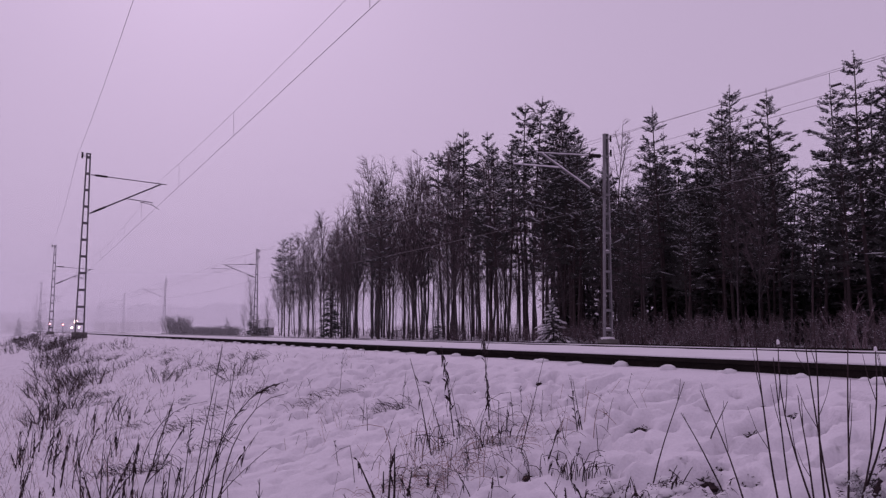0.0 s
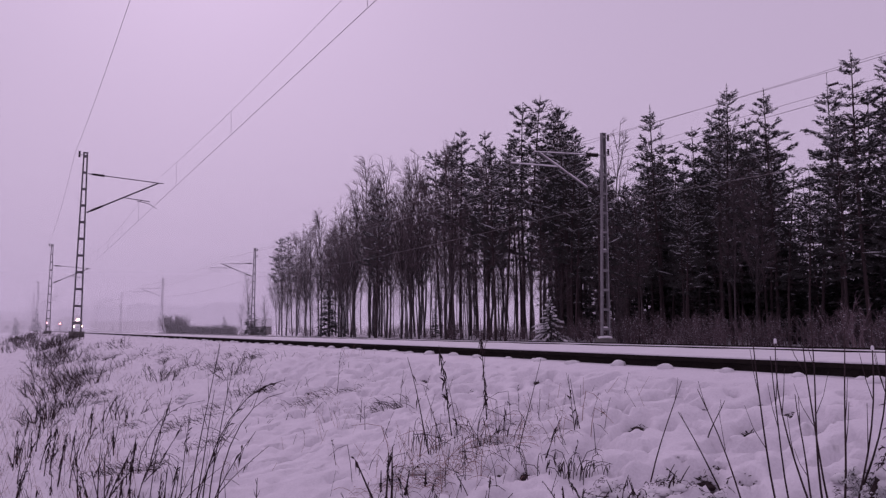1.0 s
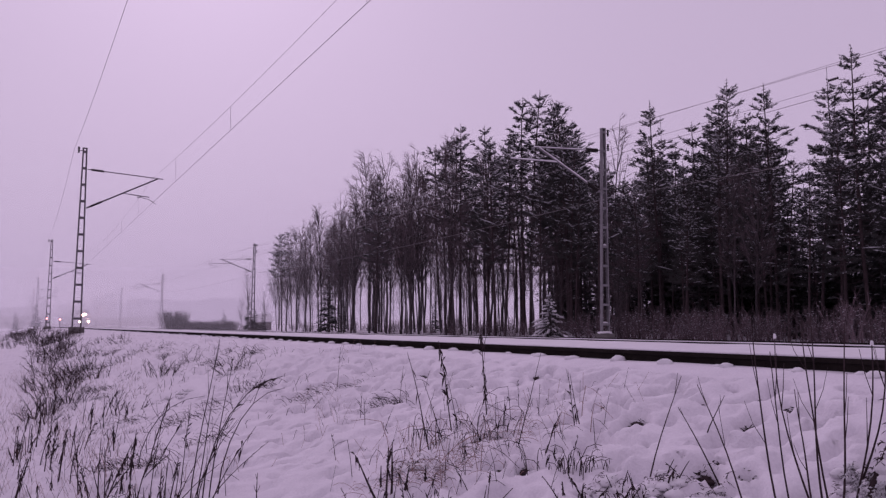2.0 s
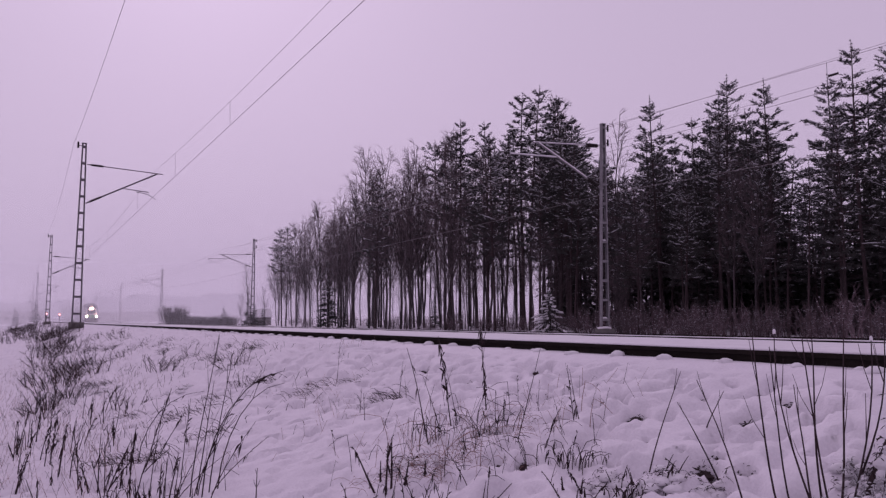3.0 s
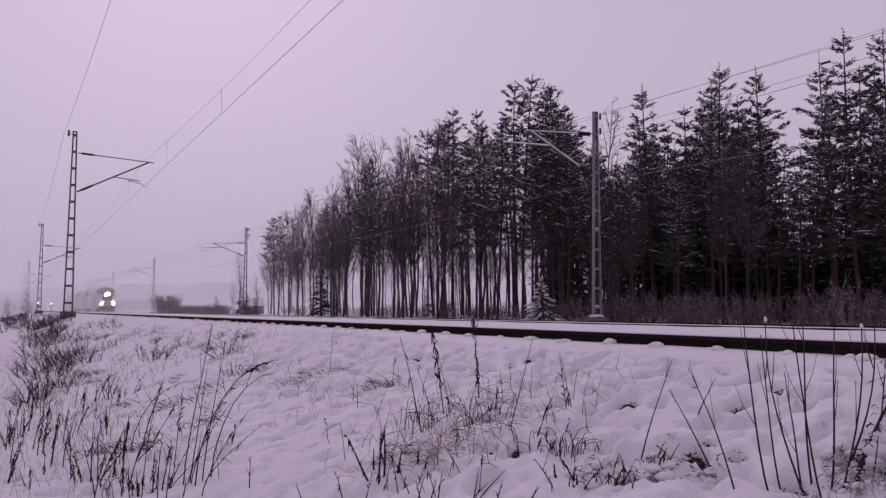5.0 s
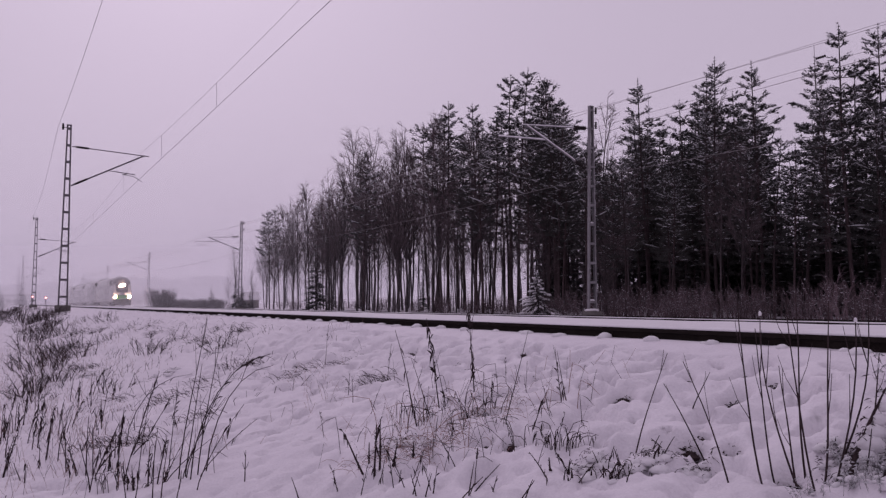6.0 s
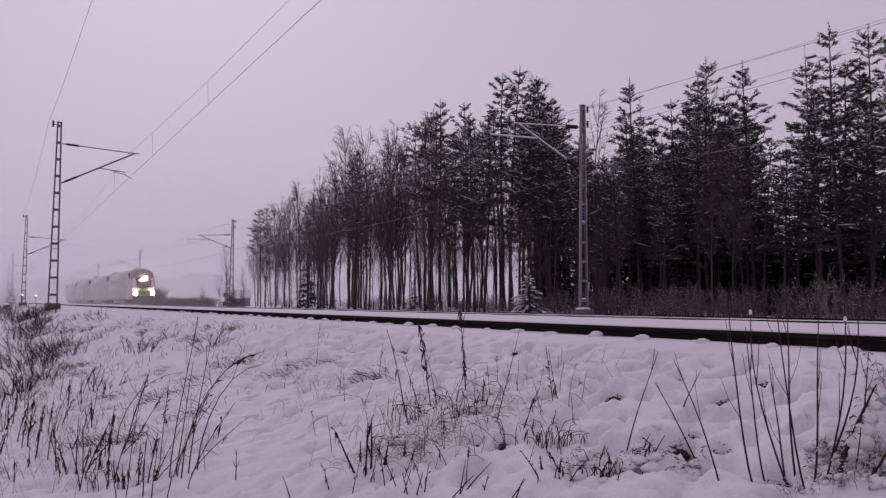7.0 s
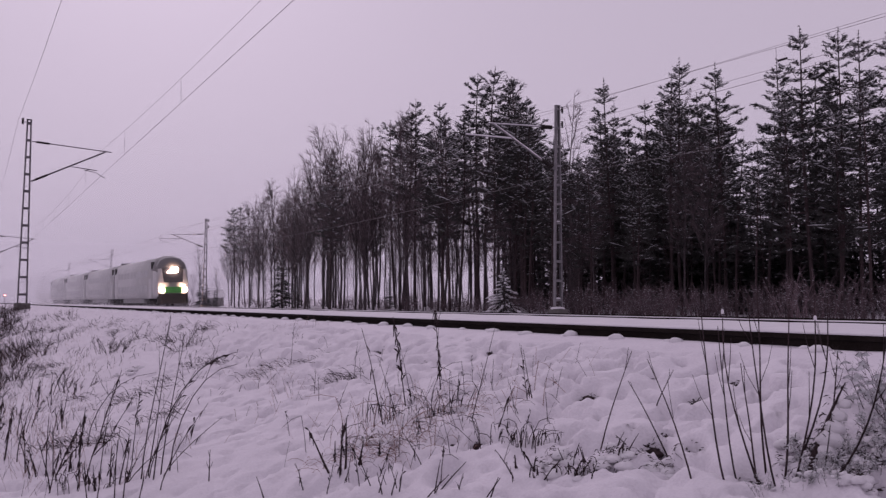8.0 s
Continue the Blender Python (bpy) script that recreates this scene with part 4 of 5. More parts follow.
# ---- far field: hedge, barns, distant woods, signals ----
def make_far():
    rng = random.Random(9)
    hedge_kinds = [make_bush(90 + i, 3.0, 4.0, 60, 0.05, 3.4, WEED) for i in range(1)]
    proto = None
    for k in range(16):
        t = k / 15
        az = 8.6 + 3.9 * t
        r = 138
        x, y = r * math.sin(radians(az)), r * math.cos(radians(az))
        s = 1.0 if k < 3 else rng.uniform(0.42, 0.56)
        at = pose(x, y, base_height(x, y), 0, 0, rng.uniform(0, 360))
        if proto is None:
            proto = thing("hedge_bush", at, "dense bare bush in a field hedge, grey in the snowfall", "shrub", "field hedge")
            tagged(part("twig_mass", hedge_kinds[0][0], None, proto), kind="stuff")
            tagged(part("snow_load", hedge_kinds[0][1], None, proto), kind="stuff")
            b = proto
        else:
            b = copy_thing(proto, at)
        b.scale = (0.45 + 0.35 * s, 0.45 + 0.35 * s, s)
    # barn among its trees beside the second mast
    for az, r, w, h, name, mat, label in ((14.2, 134, 2.7, 1.6, "barn", WALL_WOOD, "small dark timber barn under a snowy roof"), (6.2, 420, 34, 5, "farmhouse", WALL_PALE, "pale low farm building far off in the snowfall"), (0.2, 300, 14, 4, "farmhouse", WALL_PALE, "pale low farm building far off in the snowfall")):
        x, y = r * math.sin(radians(az)), r * math.cos(radians(az))
        house = thing(name, pose(x, y, base_height(x, y) - 0.2, 0, 0, -az + 12), label, "house", "far buildings")
        g = Geo()
        e, top = (1.4, 0.9) if w < 10 else (3.0, 2.2)
        g.box(-w / 2, -e, 0, w / 2, e, h)
        g.loft([[(-w / 2, -e, h), (-w / 2, e, h), (-w / 2, 0, h + top)], [(w / 2, -e, h), (w / 2, e, h), (w / 2, 0, h + top)]])
        part("wall", g, mat, house)
        g = Geo()
        for s in (-1, 1):
            g.loft([[(-w / 2 - 0.2, s * (e + 0.3), h - 0.2), (w / 2 + 0.2, s * (e + 0.3), h - 0.2), (w / 2 + 0.2, 0, h + top + 0.02), (-w / 2 - 0.2, 0, h + top + 0.02)], [(-w / 2 - 0.2, s * (e + 0.3), h - 0.06), (w / 2 + 0.2, s * (e + 0.3), h - 0.06), (w / 2 + 0.2, 0, h + top + 0.17), (-w / 2 - 0.2, 0, h + top + 0.17)]])
        part("roof", g, SNOW_CAP, house, "snow-covered gable roof")
        for k in range(0 if w < 10 else 6):
            g = Geo()
            xc = -w / 2 + w * (k + 0.5) / (3 if w < 10 else 6)
            g.box(xc - 0.5, -3.06, 1.2, xc + 0.5, -3.0, 2.3)
            part("window", g, GLASS_DARK, house)
    # bare trees and a spruce round the barn
    b = make_birch(60, 30, 6, 6)
    t = None
    for az, r, h in ((13.4, 108, 8), (14.5, 110, 5.5), (13.0, 112, 4.5)):
        x, y = r * math.sin(radians(az)), r * math.cos(radians(az))
        if t is None:
            t = tree_thing("birch_tree", b, far_off(x, y), "bare young birch beside the field, grey in the snowfall", "field trees")
            t.scale = (h / 16,) * 3
        else:
            plant_tree(t, x, y, h, 16, rng.uniform(0, 360))
    s = make_spruce(72, 5, 1.6, 16, 0.2)
    t = None
    for az, r, h in ((11.9, 150, 3.6), (13.45, 104, 3.6), (13.85, 106, 3.0), (14.35, 112, 2.6), (0.8, 240, 6), (-0.3, 230, 5)):
        x, y = r * math.sin(radians(az)), r * math.cos(radians(az))
        if t is None:
            t = tree_thing("spruce_tree", s, far_off(x, y), "lone dark spruce in the field beyond the line", "field trees")
            t.scale = (h / 5,) * 3
        else:
            plant_tree(t, x, y, h, 5, rng.uniform(0, 360))
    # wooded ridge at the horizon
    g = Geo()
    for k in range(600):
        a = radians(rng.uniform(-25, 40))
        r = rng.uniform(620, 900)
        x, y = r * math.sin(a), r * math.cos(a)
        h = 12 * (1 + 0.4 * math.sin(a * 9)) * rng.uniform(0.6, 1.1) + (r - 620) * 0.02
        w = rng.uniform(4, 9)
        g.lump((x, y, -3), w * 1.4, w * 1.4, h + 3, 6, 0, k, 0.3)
    tagged(new("distant_woods", g.mesh("distant_woods", FAR_WOODS)), "low wooded ridge, frost and distance haze in its pale grey", "woods", kind="stuff")
    # red-lit signals beside the line
    for x, y, z in ((3.0, 124, 0.9), (4.6, 124, 0.75)):
        sig = thing("railway_signal", pose(x, y, base_height(x, y)), "low railway signal with a lit red lamp", "signal", "signals beside the line")
        g = Geo()
        g.tube([(0, 0, -0.2), (0, 0, z + 0.2)], [0.05, 0.05], 8)
        part("post", g, STEEL, sig)
        g = Geo()
        g.box(-0.13, -0.08, z + 0.16, 0.13, 0.1, z + 0.54, 0, 0.05)
        head = part("signal_head", g, UNDER, sig)
        g = Geo()
        g.tube([(0, -0.07, z + 0.35), (0, -0.14, z + 0.35)], [0.10, 0.08], 12)
        part("lamp", g, RED_LAMP, head, "lit red lamp")


make_far()


# ---- haze: see-through sheets added for snowy air, denser near the ground ----
def haze_material(alpha):
    m = bpy.data.materials.new("haze_film")
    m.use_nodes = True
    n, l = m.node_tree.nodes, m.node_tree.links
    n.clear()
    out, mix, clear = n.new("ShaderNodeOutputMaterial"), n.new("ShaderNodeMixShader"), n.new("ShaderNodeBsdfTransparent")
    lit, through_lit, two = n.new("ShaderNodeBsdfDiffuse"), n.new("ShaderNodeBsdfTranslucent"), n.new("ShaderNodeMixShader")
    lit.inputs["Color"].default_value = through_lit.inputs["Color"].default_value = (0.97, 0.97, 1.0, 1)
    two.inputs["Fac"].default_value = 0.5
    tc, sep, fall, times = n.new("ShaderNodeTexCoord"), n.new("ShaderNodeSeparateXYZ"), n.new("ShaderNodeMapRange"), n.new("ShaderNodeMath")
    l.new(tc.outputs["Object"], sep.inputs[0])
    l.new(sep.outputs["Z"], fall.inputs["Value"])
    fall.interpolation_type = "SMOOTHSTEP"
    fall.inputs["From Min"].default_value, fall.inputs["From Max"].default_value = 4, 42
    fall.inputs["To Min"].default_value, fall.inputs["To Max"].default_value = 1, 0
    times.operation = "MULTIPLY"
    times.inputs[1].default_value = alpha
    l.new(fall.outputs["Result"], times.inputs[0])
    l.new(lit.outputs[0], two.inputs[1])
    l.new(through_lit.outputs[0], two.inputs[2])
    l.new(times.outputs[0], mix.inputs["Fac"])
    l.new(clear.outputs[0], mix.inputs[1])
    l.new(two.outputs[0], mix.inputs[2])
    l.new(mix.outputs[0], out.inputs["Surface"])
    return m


def make_haze_sheets():
    # each sheet pales whatever stands behind it, as haze would
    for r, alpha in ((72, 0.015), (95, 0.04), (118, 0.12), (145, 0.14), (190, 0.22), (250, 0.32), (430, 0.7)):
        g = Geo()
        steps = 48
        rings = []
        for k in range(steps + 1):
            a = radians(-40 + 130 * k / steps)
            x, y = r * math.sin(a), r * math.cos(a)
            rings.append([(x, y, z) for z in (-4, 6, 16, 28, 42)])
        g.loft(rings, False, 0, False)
        tagged(new("haze_sheet", g.mesh("haze_sheet", haze_material(alpha), True)), "upright see-through sheet added over the fields for distance haze", "snowfall", kind="stuff")


make_haze_sheets()


# ---- foreground: dead weeds, bare stems and dry grass in the snow ----
ASIDE = Vector((0.893, -0.449, 0))
AWAY = Vector((0.449, 0.893, 0))


def stem_points(lean, height, arch, rng, n=7):
    """A stem from the ground: it sets out steeply and bows over by arch."""
    pts = []
    wob = [rng.uniform(-1, 1) for _ in range(4)]
    off = rng.uniform(-0.06, 0.06)
    for k in range(n):
        t = k / (n - 1)
        bow = t ** (1 + arch)
        side = lean * bow + 0.012 * height * (math.sin(t * 5 + wob[0] * 3) * wob[1])
        rise = height * (t if arch < 0.5 else math.sin(t * 1.571) ** 0.9)
        pts.append(ASIDE * side + AWAY * (off * t + 0.01 * wob[2] * math.sin(t * 6)) + Vector((0, 0, rise - 0.05 * (1 - t))))
    return pts


def withered(g, p, d, size, rng):
    """One curled dead leaf: a long narrow folded blade that hangs a little."""
    side = d.cross(Vector((rng.uniform(-1, 1), rng.uniform(-1, 1), 0.3))).normalized() * size * 0.085
    mid, tip = p + d * size * 0.5 + Vector((0, 0, -size * 0.08)), p + d * size * 0.95 + Vector((0, 0, -size * 0.35))
    g.quad(p, mid - side, tip, mid + side)
    g.quad(p, mid + side * 0.3 + Vector((0, 0, size * 0.06)), tip, mid - side * 0.4 - Vector((0, 0, size * 0.06)))


def weed(x, y, lean, height, thick, leaves, forks, arch, seed, label, name="dry_weed", head=(0.45, 1.0)):
    rng = random.Random(seed)
    w = thing(name, pose(x, y, ground_height(x, y)), label, "weed", "dead weeds in the snow")
    pts = stem_points(lean, height, arch, rng)
    g = Geo()
    g.tube(pts, [thick * (1.15 - 0.75 * k / (len(pts) - 1)) for k in range(len(pts))], 5)
    for k in range(forks):
        i = rng.randrange(2, len(pts) - 1)
        d = (pts[i] - pts[i - 1]).normalized()
        e = (d + ASIDE * rng.uniform(-0.7, 0.7) + AWAY * rng.uniform(-0.3, 0.3)).normalized()
        L = height * rng.uniform(0.15, 0.32)
        mid = pts[i] + e * L * 0.5
        g.tube([pts[i], mid, mid + (e + Vector((0, 0, 0.4))).normalized() * L * 0.5], [thick * 0.5, thick * 0.4, thick * 0.25], 4)
    part("stem", g, WEED, w, smooth=True)
    if leaves:
        h = Geo()
        nodes = [rng.uniform(*head) for _ in range(4)]
        for k in range(int(leaves * 1.15)):
            t = min(0.995, max(0.1, rng.choice(nodes) + rng.gauss(0, 0.05))) * (len(pts) - 1)
            i = min(int(t), len(pts) - 2)
            p = pts[i] + (pts[i + 1] - pts[i]) * (t - i)
            a = rng.uniform(0, 6.283)
            d = (ASIDE * math.cos(a) * 0.4 + AWAY * math.sin(a) * 0.4 + (pts[i + 1] - pts[i]).normalized() * rng.choice((-1.0, -1.0, 0.8))).normalized()
            withered(h, p, d, rng.uniform(0.03, 0.085) * min(1.0, 0.5 + height), rng)
        tagged(part("seed_head", h, WEED_HEAD, w, "dark withered leaves and seeds"), kind="stuff")
    return w


FORKED = [(1.04, 6.04, 0.19, 1.09), (1.09, 6.08, 0.14, 0.77), (1.15, 5.97, 0.17, 0.87), (1.09, 5.89, 0.53, 0.82), (1.22, 6.04, 0.48, 0.71), (1.33, 5.39, 0.02, 0.2)]
LEFT_STALKS = [(0.86, 6.17, 0.04, 0.28), (0.92, 6.16, 0.06, 0.3), (0.79, 6.28, -0.01, 0.14), (0.74, 6.39, -0.01, 0.16), (0.3, 8.16, 0.09, 0.45), (0.26, 8.82, 0.05, 0.44), (0.55, 7.22, 0.03, 0.49), (0.6, 7.13, 0.2, 0.44), (0.8, 7.36, 0.05, 0.4), (1.06, 8.16, 0.19, 0.59), (0.85, 9.19, 0.01, 0.31), (-0.03, 10.3, 0.01, 0.22), (0.43, 7.44, -0.04, 0.33), (0.49, 7.22, -0.04, 0.24), (0.68, 6.98, 0.02, 0.16), (0.87, 7.26, 0.17, 0.31), (0.11, 10.69, 0.01, 0.29), (-0.05, 9.96, -0.07, 0.16), (0.13, 7.36, -0.02, 0.14)]
TALL = [(2.77, 5.5, -0.09, 0.64), (3.06, 5.52, -0.03, 0.74), (2.45, 5.19, -0.15, 0.64), (2.61, 5.33, -0.13, 0.38), (2.71, 4.52, 0.17, 0.56), (2.73, 4.26, 0.1, 0.23), (3.08, 4.44, -0.03, 0.34), (3.13, 4.45, -0.05, 0.31), (2.86, 5.57, -0.08, 0.38), (3.27, 7.64, 0.05, 0.39), (2.69, 7.16, 0.02, 0.22), (2.63, 6.88, -0.0, 0.23), (3.26, 9.42, 0.06, 0.47)]
DARK = [(1.85, 4.52, 0.01, 0.29), (1.89, 4.55, 0.02, 0.29), (1.93, 4.8, 0.0, 0.11), (1.98, 4.56, 0.03, 0.12), (2.13, 4.61, 0.01, 0.09), (1.82, 4.57, -0.13, 0.23), (2.29, 4.13, 0.01, 0.06), (2.44, 3.63, -0.01, 0.07), (2.49, 3.56, 0.02, 0.07)]
RIGHT = [(2.84, 3.49, 0.21, 0.55), (3.01, 3.13, -0.19, 0.36), (2.81, 2.78, -0.19, 0.53), (3.38, 3.64, 0.14, 0.2)]
BUSH = [(2.86, 2.64, -0.1, 0.83), (2.99, 2.66, -0.09, 0.8), (2.94, 2.52, -0.15, 0.75), (3.08, 2.62, -0.02, 0.79), (2.96, 2.46, -0.09, 0.8), (3.04, 2.5, 0.05, 0.76), (2.99, 2.41, 0.11, 0.79), (3.15, 2.51, 0.15, 0.7), (3.32, 2.54, 0.1, 0.45), (3.04, 2.37, 0.1, 0.28), (2.99, 2.24, 0.25, 0.62), (2.9, 2.5, -0.04, 0.5)]


def make_weeds():
    for i, (x, y, lean, h) in enumerate(FORKED):
        weed(x, y, lean, h, 0.0044, 14 if i == 3 else 0, 3 if i in (0, 2, 5) else 1, 0.5 if lean > 0.4 else 0.2, 300 + i, "tall bare forked stem rising from the snow", "bare_stem", (0.7, 0.95))
    for i, (x, y, lean, h) in enumerate(LEFT_STALKS):
        weed(x, y, lean, h, 0.0058, 30 if i % 3 else 8, 1, 0.3, 330 + i, "dead stalk with withered dark leaves in snow")
        weed(x + 0.05 * math.sin(i * 2.3), y + 0.05 * math.cos(i * 1.7), lean + 0.09 * math.sin(i * 3.1), h * (0.75 + 0.2 * math.sin(i * 5.3)), 0.005, 16 if i % 2 else 0, 1, 0.3, 700 + i, "dead stalk with withered dark leaves in snow")
    rng = random.Random(77)
    for i in range(44):
        y = rng.uniform(6.4, 13)
        x = rng.uniform(0.0, 0.10 * y + 0.2) - 0.1
        weed(x, y, rng.uniform(-0.05, 0.16), rng.uniform(0.16, 0.42), 0.005, rng.choice((0, 8, 16, 26)), rng.randrange(3), 0.25, 500 + i, "dead stalk with withered dark leaves in snow")
    for i in range(26):
        y = rng.uniform(3.4, 8)
        x = 1.9 + rng.uniform(0.0, 1.6)
        weed(x, y, rng.uniform(-0.06, 0.1), rng.uniform(0.08, 0.25), 0.002, rng.choice((0, 0, 3, 6)), rng.randrange(3), 0.3, 560 + i, "thin dead stalk standing in the snow")
    for i in range(9):
        x, y = 1.0 + rng.gauss(0, 0.12), 6.1 + rng.gauss(0, 0.35)
        weed(x, y, rng.uniform(0.05, 0.5), rng.uniform(0.3, 0.75), 0.0036, rng.choice((0, 0, 5, 10)), rng.randrange(1, 4), 0.45, 600 + i, "slender dead stem leaning over the snow", "bare_stem", (0.6, 0.95))
    for i in range(10):
        x, y = 1.9 + rng.gauss(0, 0.25), 4.3 + rng.gauss(0, 0.15)
        weed(x, y, rng.uniform(-0.12, 0.12), rng.uniform(0.1, 0.24), 0.003, rng.choice((3, 8)), 2, 0.3, 630 + i, "short dead stem with withered tips in snow", "bare_stem")
    for i in range(20):
        x, y = 2.7 + rng.gauss(0, 0.16), 3.4 + rng.gauss(0, 0.12)
        weed(x, y, rng.uniform(-0.1, 0.1), rng.uniform(0.04, 0.11), 0.004, rng.choice((0, 4, 9)), 1, 0.3, 660 + i, "short dark dead stem between puffs of snow", "bare_stem")
    # weeds whose dark narrow leaves hang from arching stems
    for i, (x, y, h, n) in enumerate(((2.71, 3.83, 0.22, 12), (2.66, 3.9, 0.17, 8), (2.72, 4.98, 0.26, 8), (2.8, 4.95, 0.2, 6), (2.51, 5.25, 0.24, 7), (2.45, 5.43, 0.26, 6), (2.64, 4.12, 0.2, 5), (2.58, 3.34, 0.10, 6), (2.42, 3.48, 0.09, 5), (2.66, 3.25, 0.10, 5), (0.8, 6.2, 0.2, 7), (0.62, 6.5, 0.22, 7))):
        rng = random.Random(810 + i)
        c = thing("drooping_weed", pose(x, y, ground_height(x, y)), "dead weed with dark narrow leaves hanging over snow", "weed", "dead weeds in the snow")
        h_leaf = Geo()
        for k in range(n):
            way, up = rng.uniform(-0.7, 0.7) * h, h * rng.uniform(0.35, 0.95)
            foot = ASIDE * rng.gauss(0, 0.05) + AWAY * rng.gauss(0, 0.03)
            pts = [foot + ASIDE * way * t * t + Vector((0, 0, up * math.sin(t * 1.9) / math.sin(1.57) - 0.02)) for t in (0, 0.3, 0.6, 0.85, 1.0)]
            g = Geo()
            g.tube(pts, [0.0026, 0.0024, 0.002, 0.0018, 0.0012], 4)
            part("stem", g, WEED, c)
            for m in range(2):
                p = pts[rng.randrange(2, 5)]
                d = (ASIDE * rng.uniform(-0.5, 0.5) + AWAY * rng.uniform(-0.3, 0.3) + Vector((0, 0, -1))).normalized()
                withered(h_leaf, p, d, rng.uniform(0.025, 0.06), rng)
        tagged(part("dead_leaf_mass", h_leaf, WEED_HEAD, c), kind="stuff")
    for i, (x, y, lean, h) in enumerate(((1.95, 3.78, 0.16, 0.13), (2.02, 3.76, 0.18, 0.14), (2.02, 3.74, 0.04, 0.16), (2.08, 3.64, 0.05, 0.12), (1.85, 4.04, 0.05, 0.12), (1.91, 4.0, 0.04, 0.11), (1.94, 3.97, 0.03, 0.13), (1.88, 4.02, -0.03, 0.1), (2.15, 3.51, 0.09, 0.11), (2.17, 3.48, 0.06, 0.09), (1.47, 4.68, -0.05, 0.12), (0.83, 5.77, 0.02, 0.36), (0.87, 5.7, 0.06, 0.38), (0.77, 6.22, -0.02, 0.2), (0.7, 5.97, -0.04, 0.25), (0.95, 5.6, 0.05, 0.2), (0.74, 5.9, 0.02, 0.18))):
        weed(x, y, lean, h, 0.0042, 3 if i % 3 == 0 else 0, 1 if i % 2 else 0, 0.2, 840 + i, "short bare dead stem at the foot of the bank", "bare_stem")
    # thin stalks snapped over, their tops hanging
    rng = random.Random(35)
    for i in range(46):
        x, y = 2.55 + rng.gauss(0, 0.36), 4.9 + rng.gauss(0, 0.45)
        if i > 36:
            x, y = 1.0 + rng.gauss(0, 0.25), 6.9 + rng.gauss(0, 0.6)
        b = thing("bent_stem", pose(x, y, ground_height(x, y)), "thin dead stalk snapped over above the snow", "weed", "dead weeds in the snow")
        up, way = rng.uniform(0.08, 0.24), rng.choice((-1, 1)) * rng.uniform(0.5, 1.3)
        lean = ASIDE * rng.uniform(-0.06, 0.06)
        knee = lean + Vector((0, 0, up))
        tail = knee + ASIDE * way * up * rng.uniform(0.5, 1.1) + AWAY * rng.uniform(-0.08, 0.08) + Vector((0, 0, -up * rng.uniform(-0.1, 0.7)))
        g = Geo()
        g.tube([Vector((0, 0, -0.03)), lean * 0.4 + Vector((0, 0, up * 0.5)), knee, knee * 0.5 + tail * 0.5 + Vector((0, 0, 0.015)), tail], [0.0024, 0.0022, 0.002, 0.0018, 0.0011], 4)
        part("stem", g, WEED if i % 3 else DRY_GRASS, b)
    weed(0.93, 7.97, 0.6, 0.61, 0.004, 4, 2, 0.7, 360, "dead stalk bent over the snow in an arch")
    for i, (x, y, lean, h) in enumerate(TALL):
        weed(x, y, lean, h, 0.0044 if i < 3 else 0.0031, (34, 44, 5, 4, 0, 8, 10, 4, 3, 4, 0, 0, 4)[i], (0, 2, 0, 1, 0, 1, 1, 1, 0, 1, 1, 1, 3)[i], 0.1, 370 + i, "tall dead weed with shrivelled leaves on the snowy bank", "dry_weed", (0.25, 0.95))
    for i, (x, y, lean, h) in enumerate(DARK):
        weed(x, y, lean, h, 0.007, 16, 0, 0.1, 390 + i, "short dark stub of a dead weed in snow", "dry_weed", (0.3, 1.0))
    for i, (x, y, lean, h) in enumerate(RIGHT):
        weed(x, y, lean, h, 0.0040, 0, 1, 0.15, 400 + i, "bare slanting stem above the snow", "bare_stem")
    shrub = thing("willow_shrub", pose(2.95, 2.5, ground_height(2.95, 2.5)), "bare willow shrub with long dark shoots in snow", "shrub")
    for i, (x, y, lean, h) in enumerate(BUSH):
        rng = random.Random(420 + i)
        foot = Vector((x - 2.95, y - 2.5, ground_height(x, y) - ground_height(2.95, 2.5)))
        off, wob = rng.uniform(-0.05, 0.05), rng.uniform(0, 6)
        pts = [foot + ASIDE * (lean * (1 - (1 - t) ** 2.2) + 0.006 * math.sin(6 * t + wob)) + AWAY * off * t + Vector((0, 0, h * t - 0.03 * (1 - t))) for t in (k / 8 for k in range(9))]
        g = Geo()
        g.tube(pts, [0.0044 * (1.2 - 0.8 * k / 8) for k in range(9)], 6)
        for k in range(2):
            j = rng.randrange(3, 7)
            e = ((pts[j] - pts[j - 1]).normalized() + ASIDE * rng.uniform(-0.5, 0.5)).normalized()
            g.tube([pts[j], pts[j] + e * h * 0.12, pts[j] + e * h * 0.2 + Vector((0, 0, h * 0.05))], [0.002, 0.0016, 0.001], 4)
        part("shoot", g, WEED, shrub, smooth=True)
        if i in (2, 6, 8):
            g = Geo()
            q = pts[7] if i != 2 else pts[8]
            g.lump(tuple(q), 0.007, 0.007, 0.018, 7, 0, i)
            part("snow_clot", g, SNOW_CAP, shrub, "clot of snow on a shoot")
    branch = thing("fallen_branch", pose(3.06, 2.4, ground_height(3.06, 2.4)), "dark leafy branch leaning in snow beside the shrub", "branch")
    rng = random.Random(91)
    pts = [ASIDE * (0.016 * k + 0.0012 * k * k) + AWAY * (0.012 * k) + Vector((0, 0, 0.05 * k - 0.02)) for k in range(10)]
    g = Geo()
    rings = []
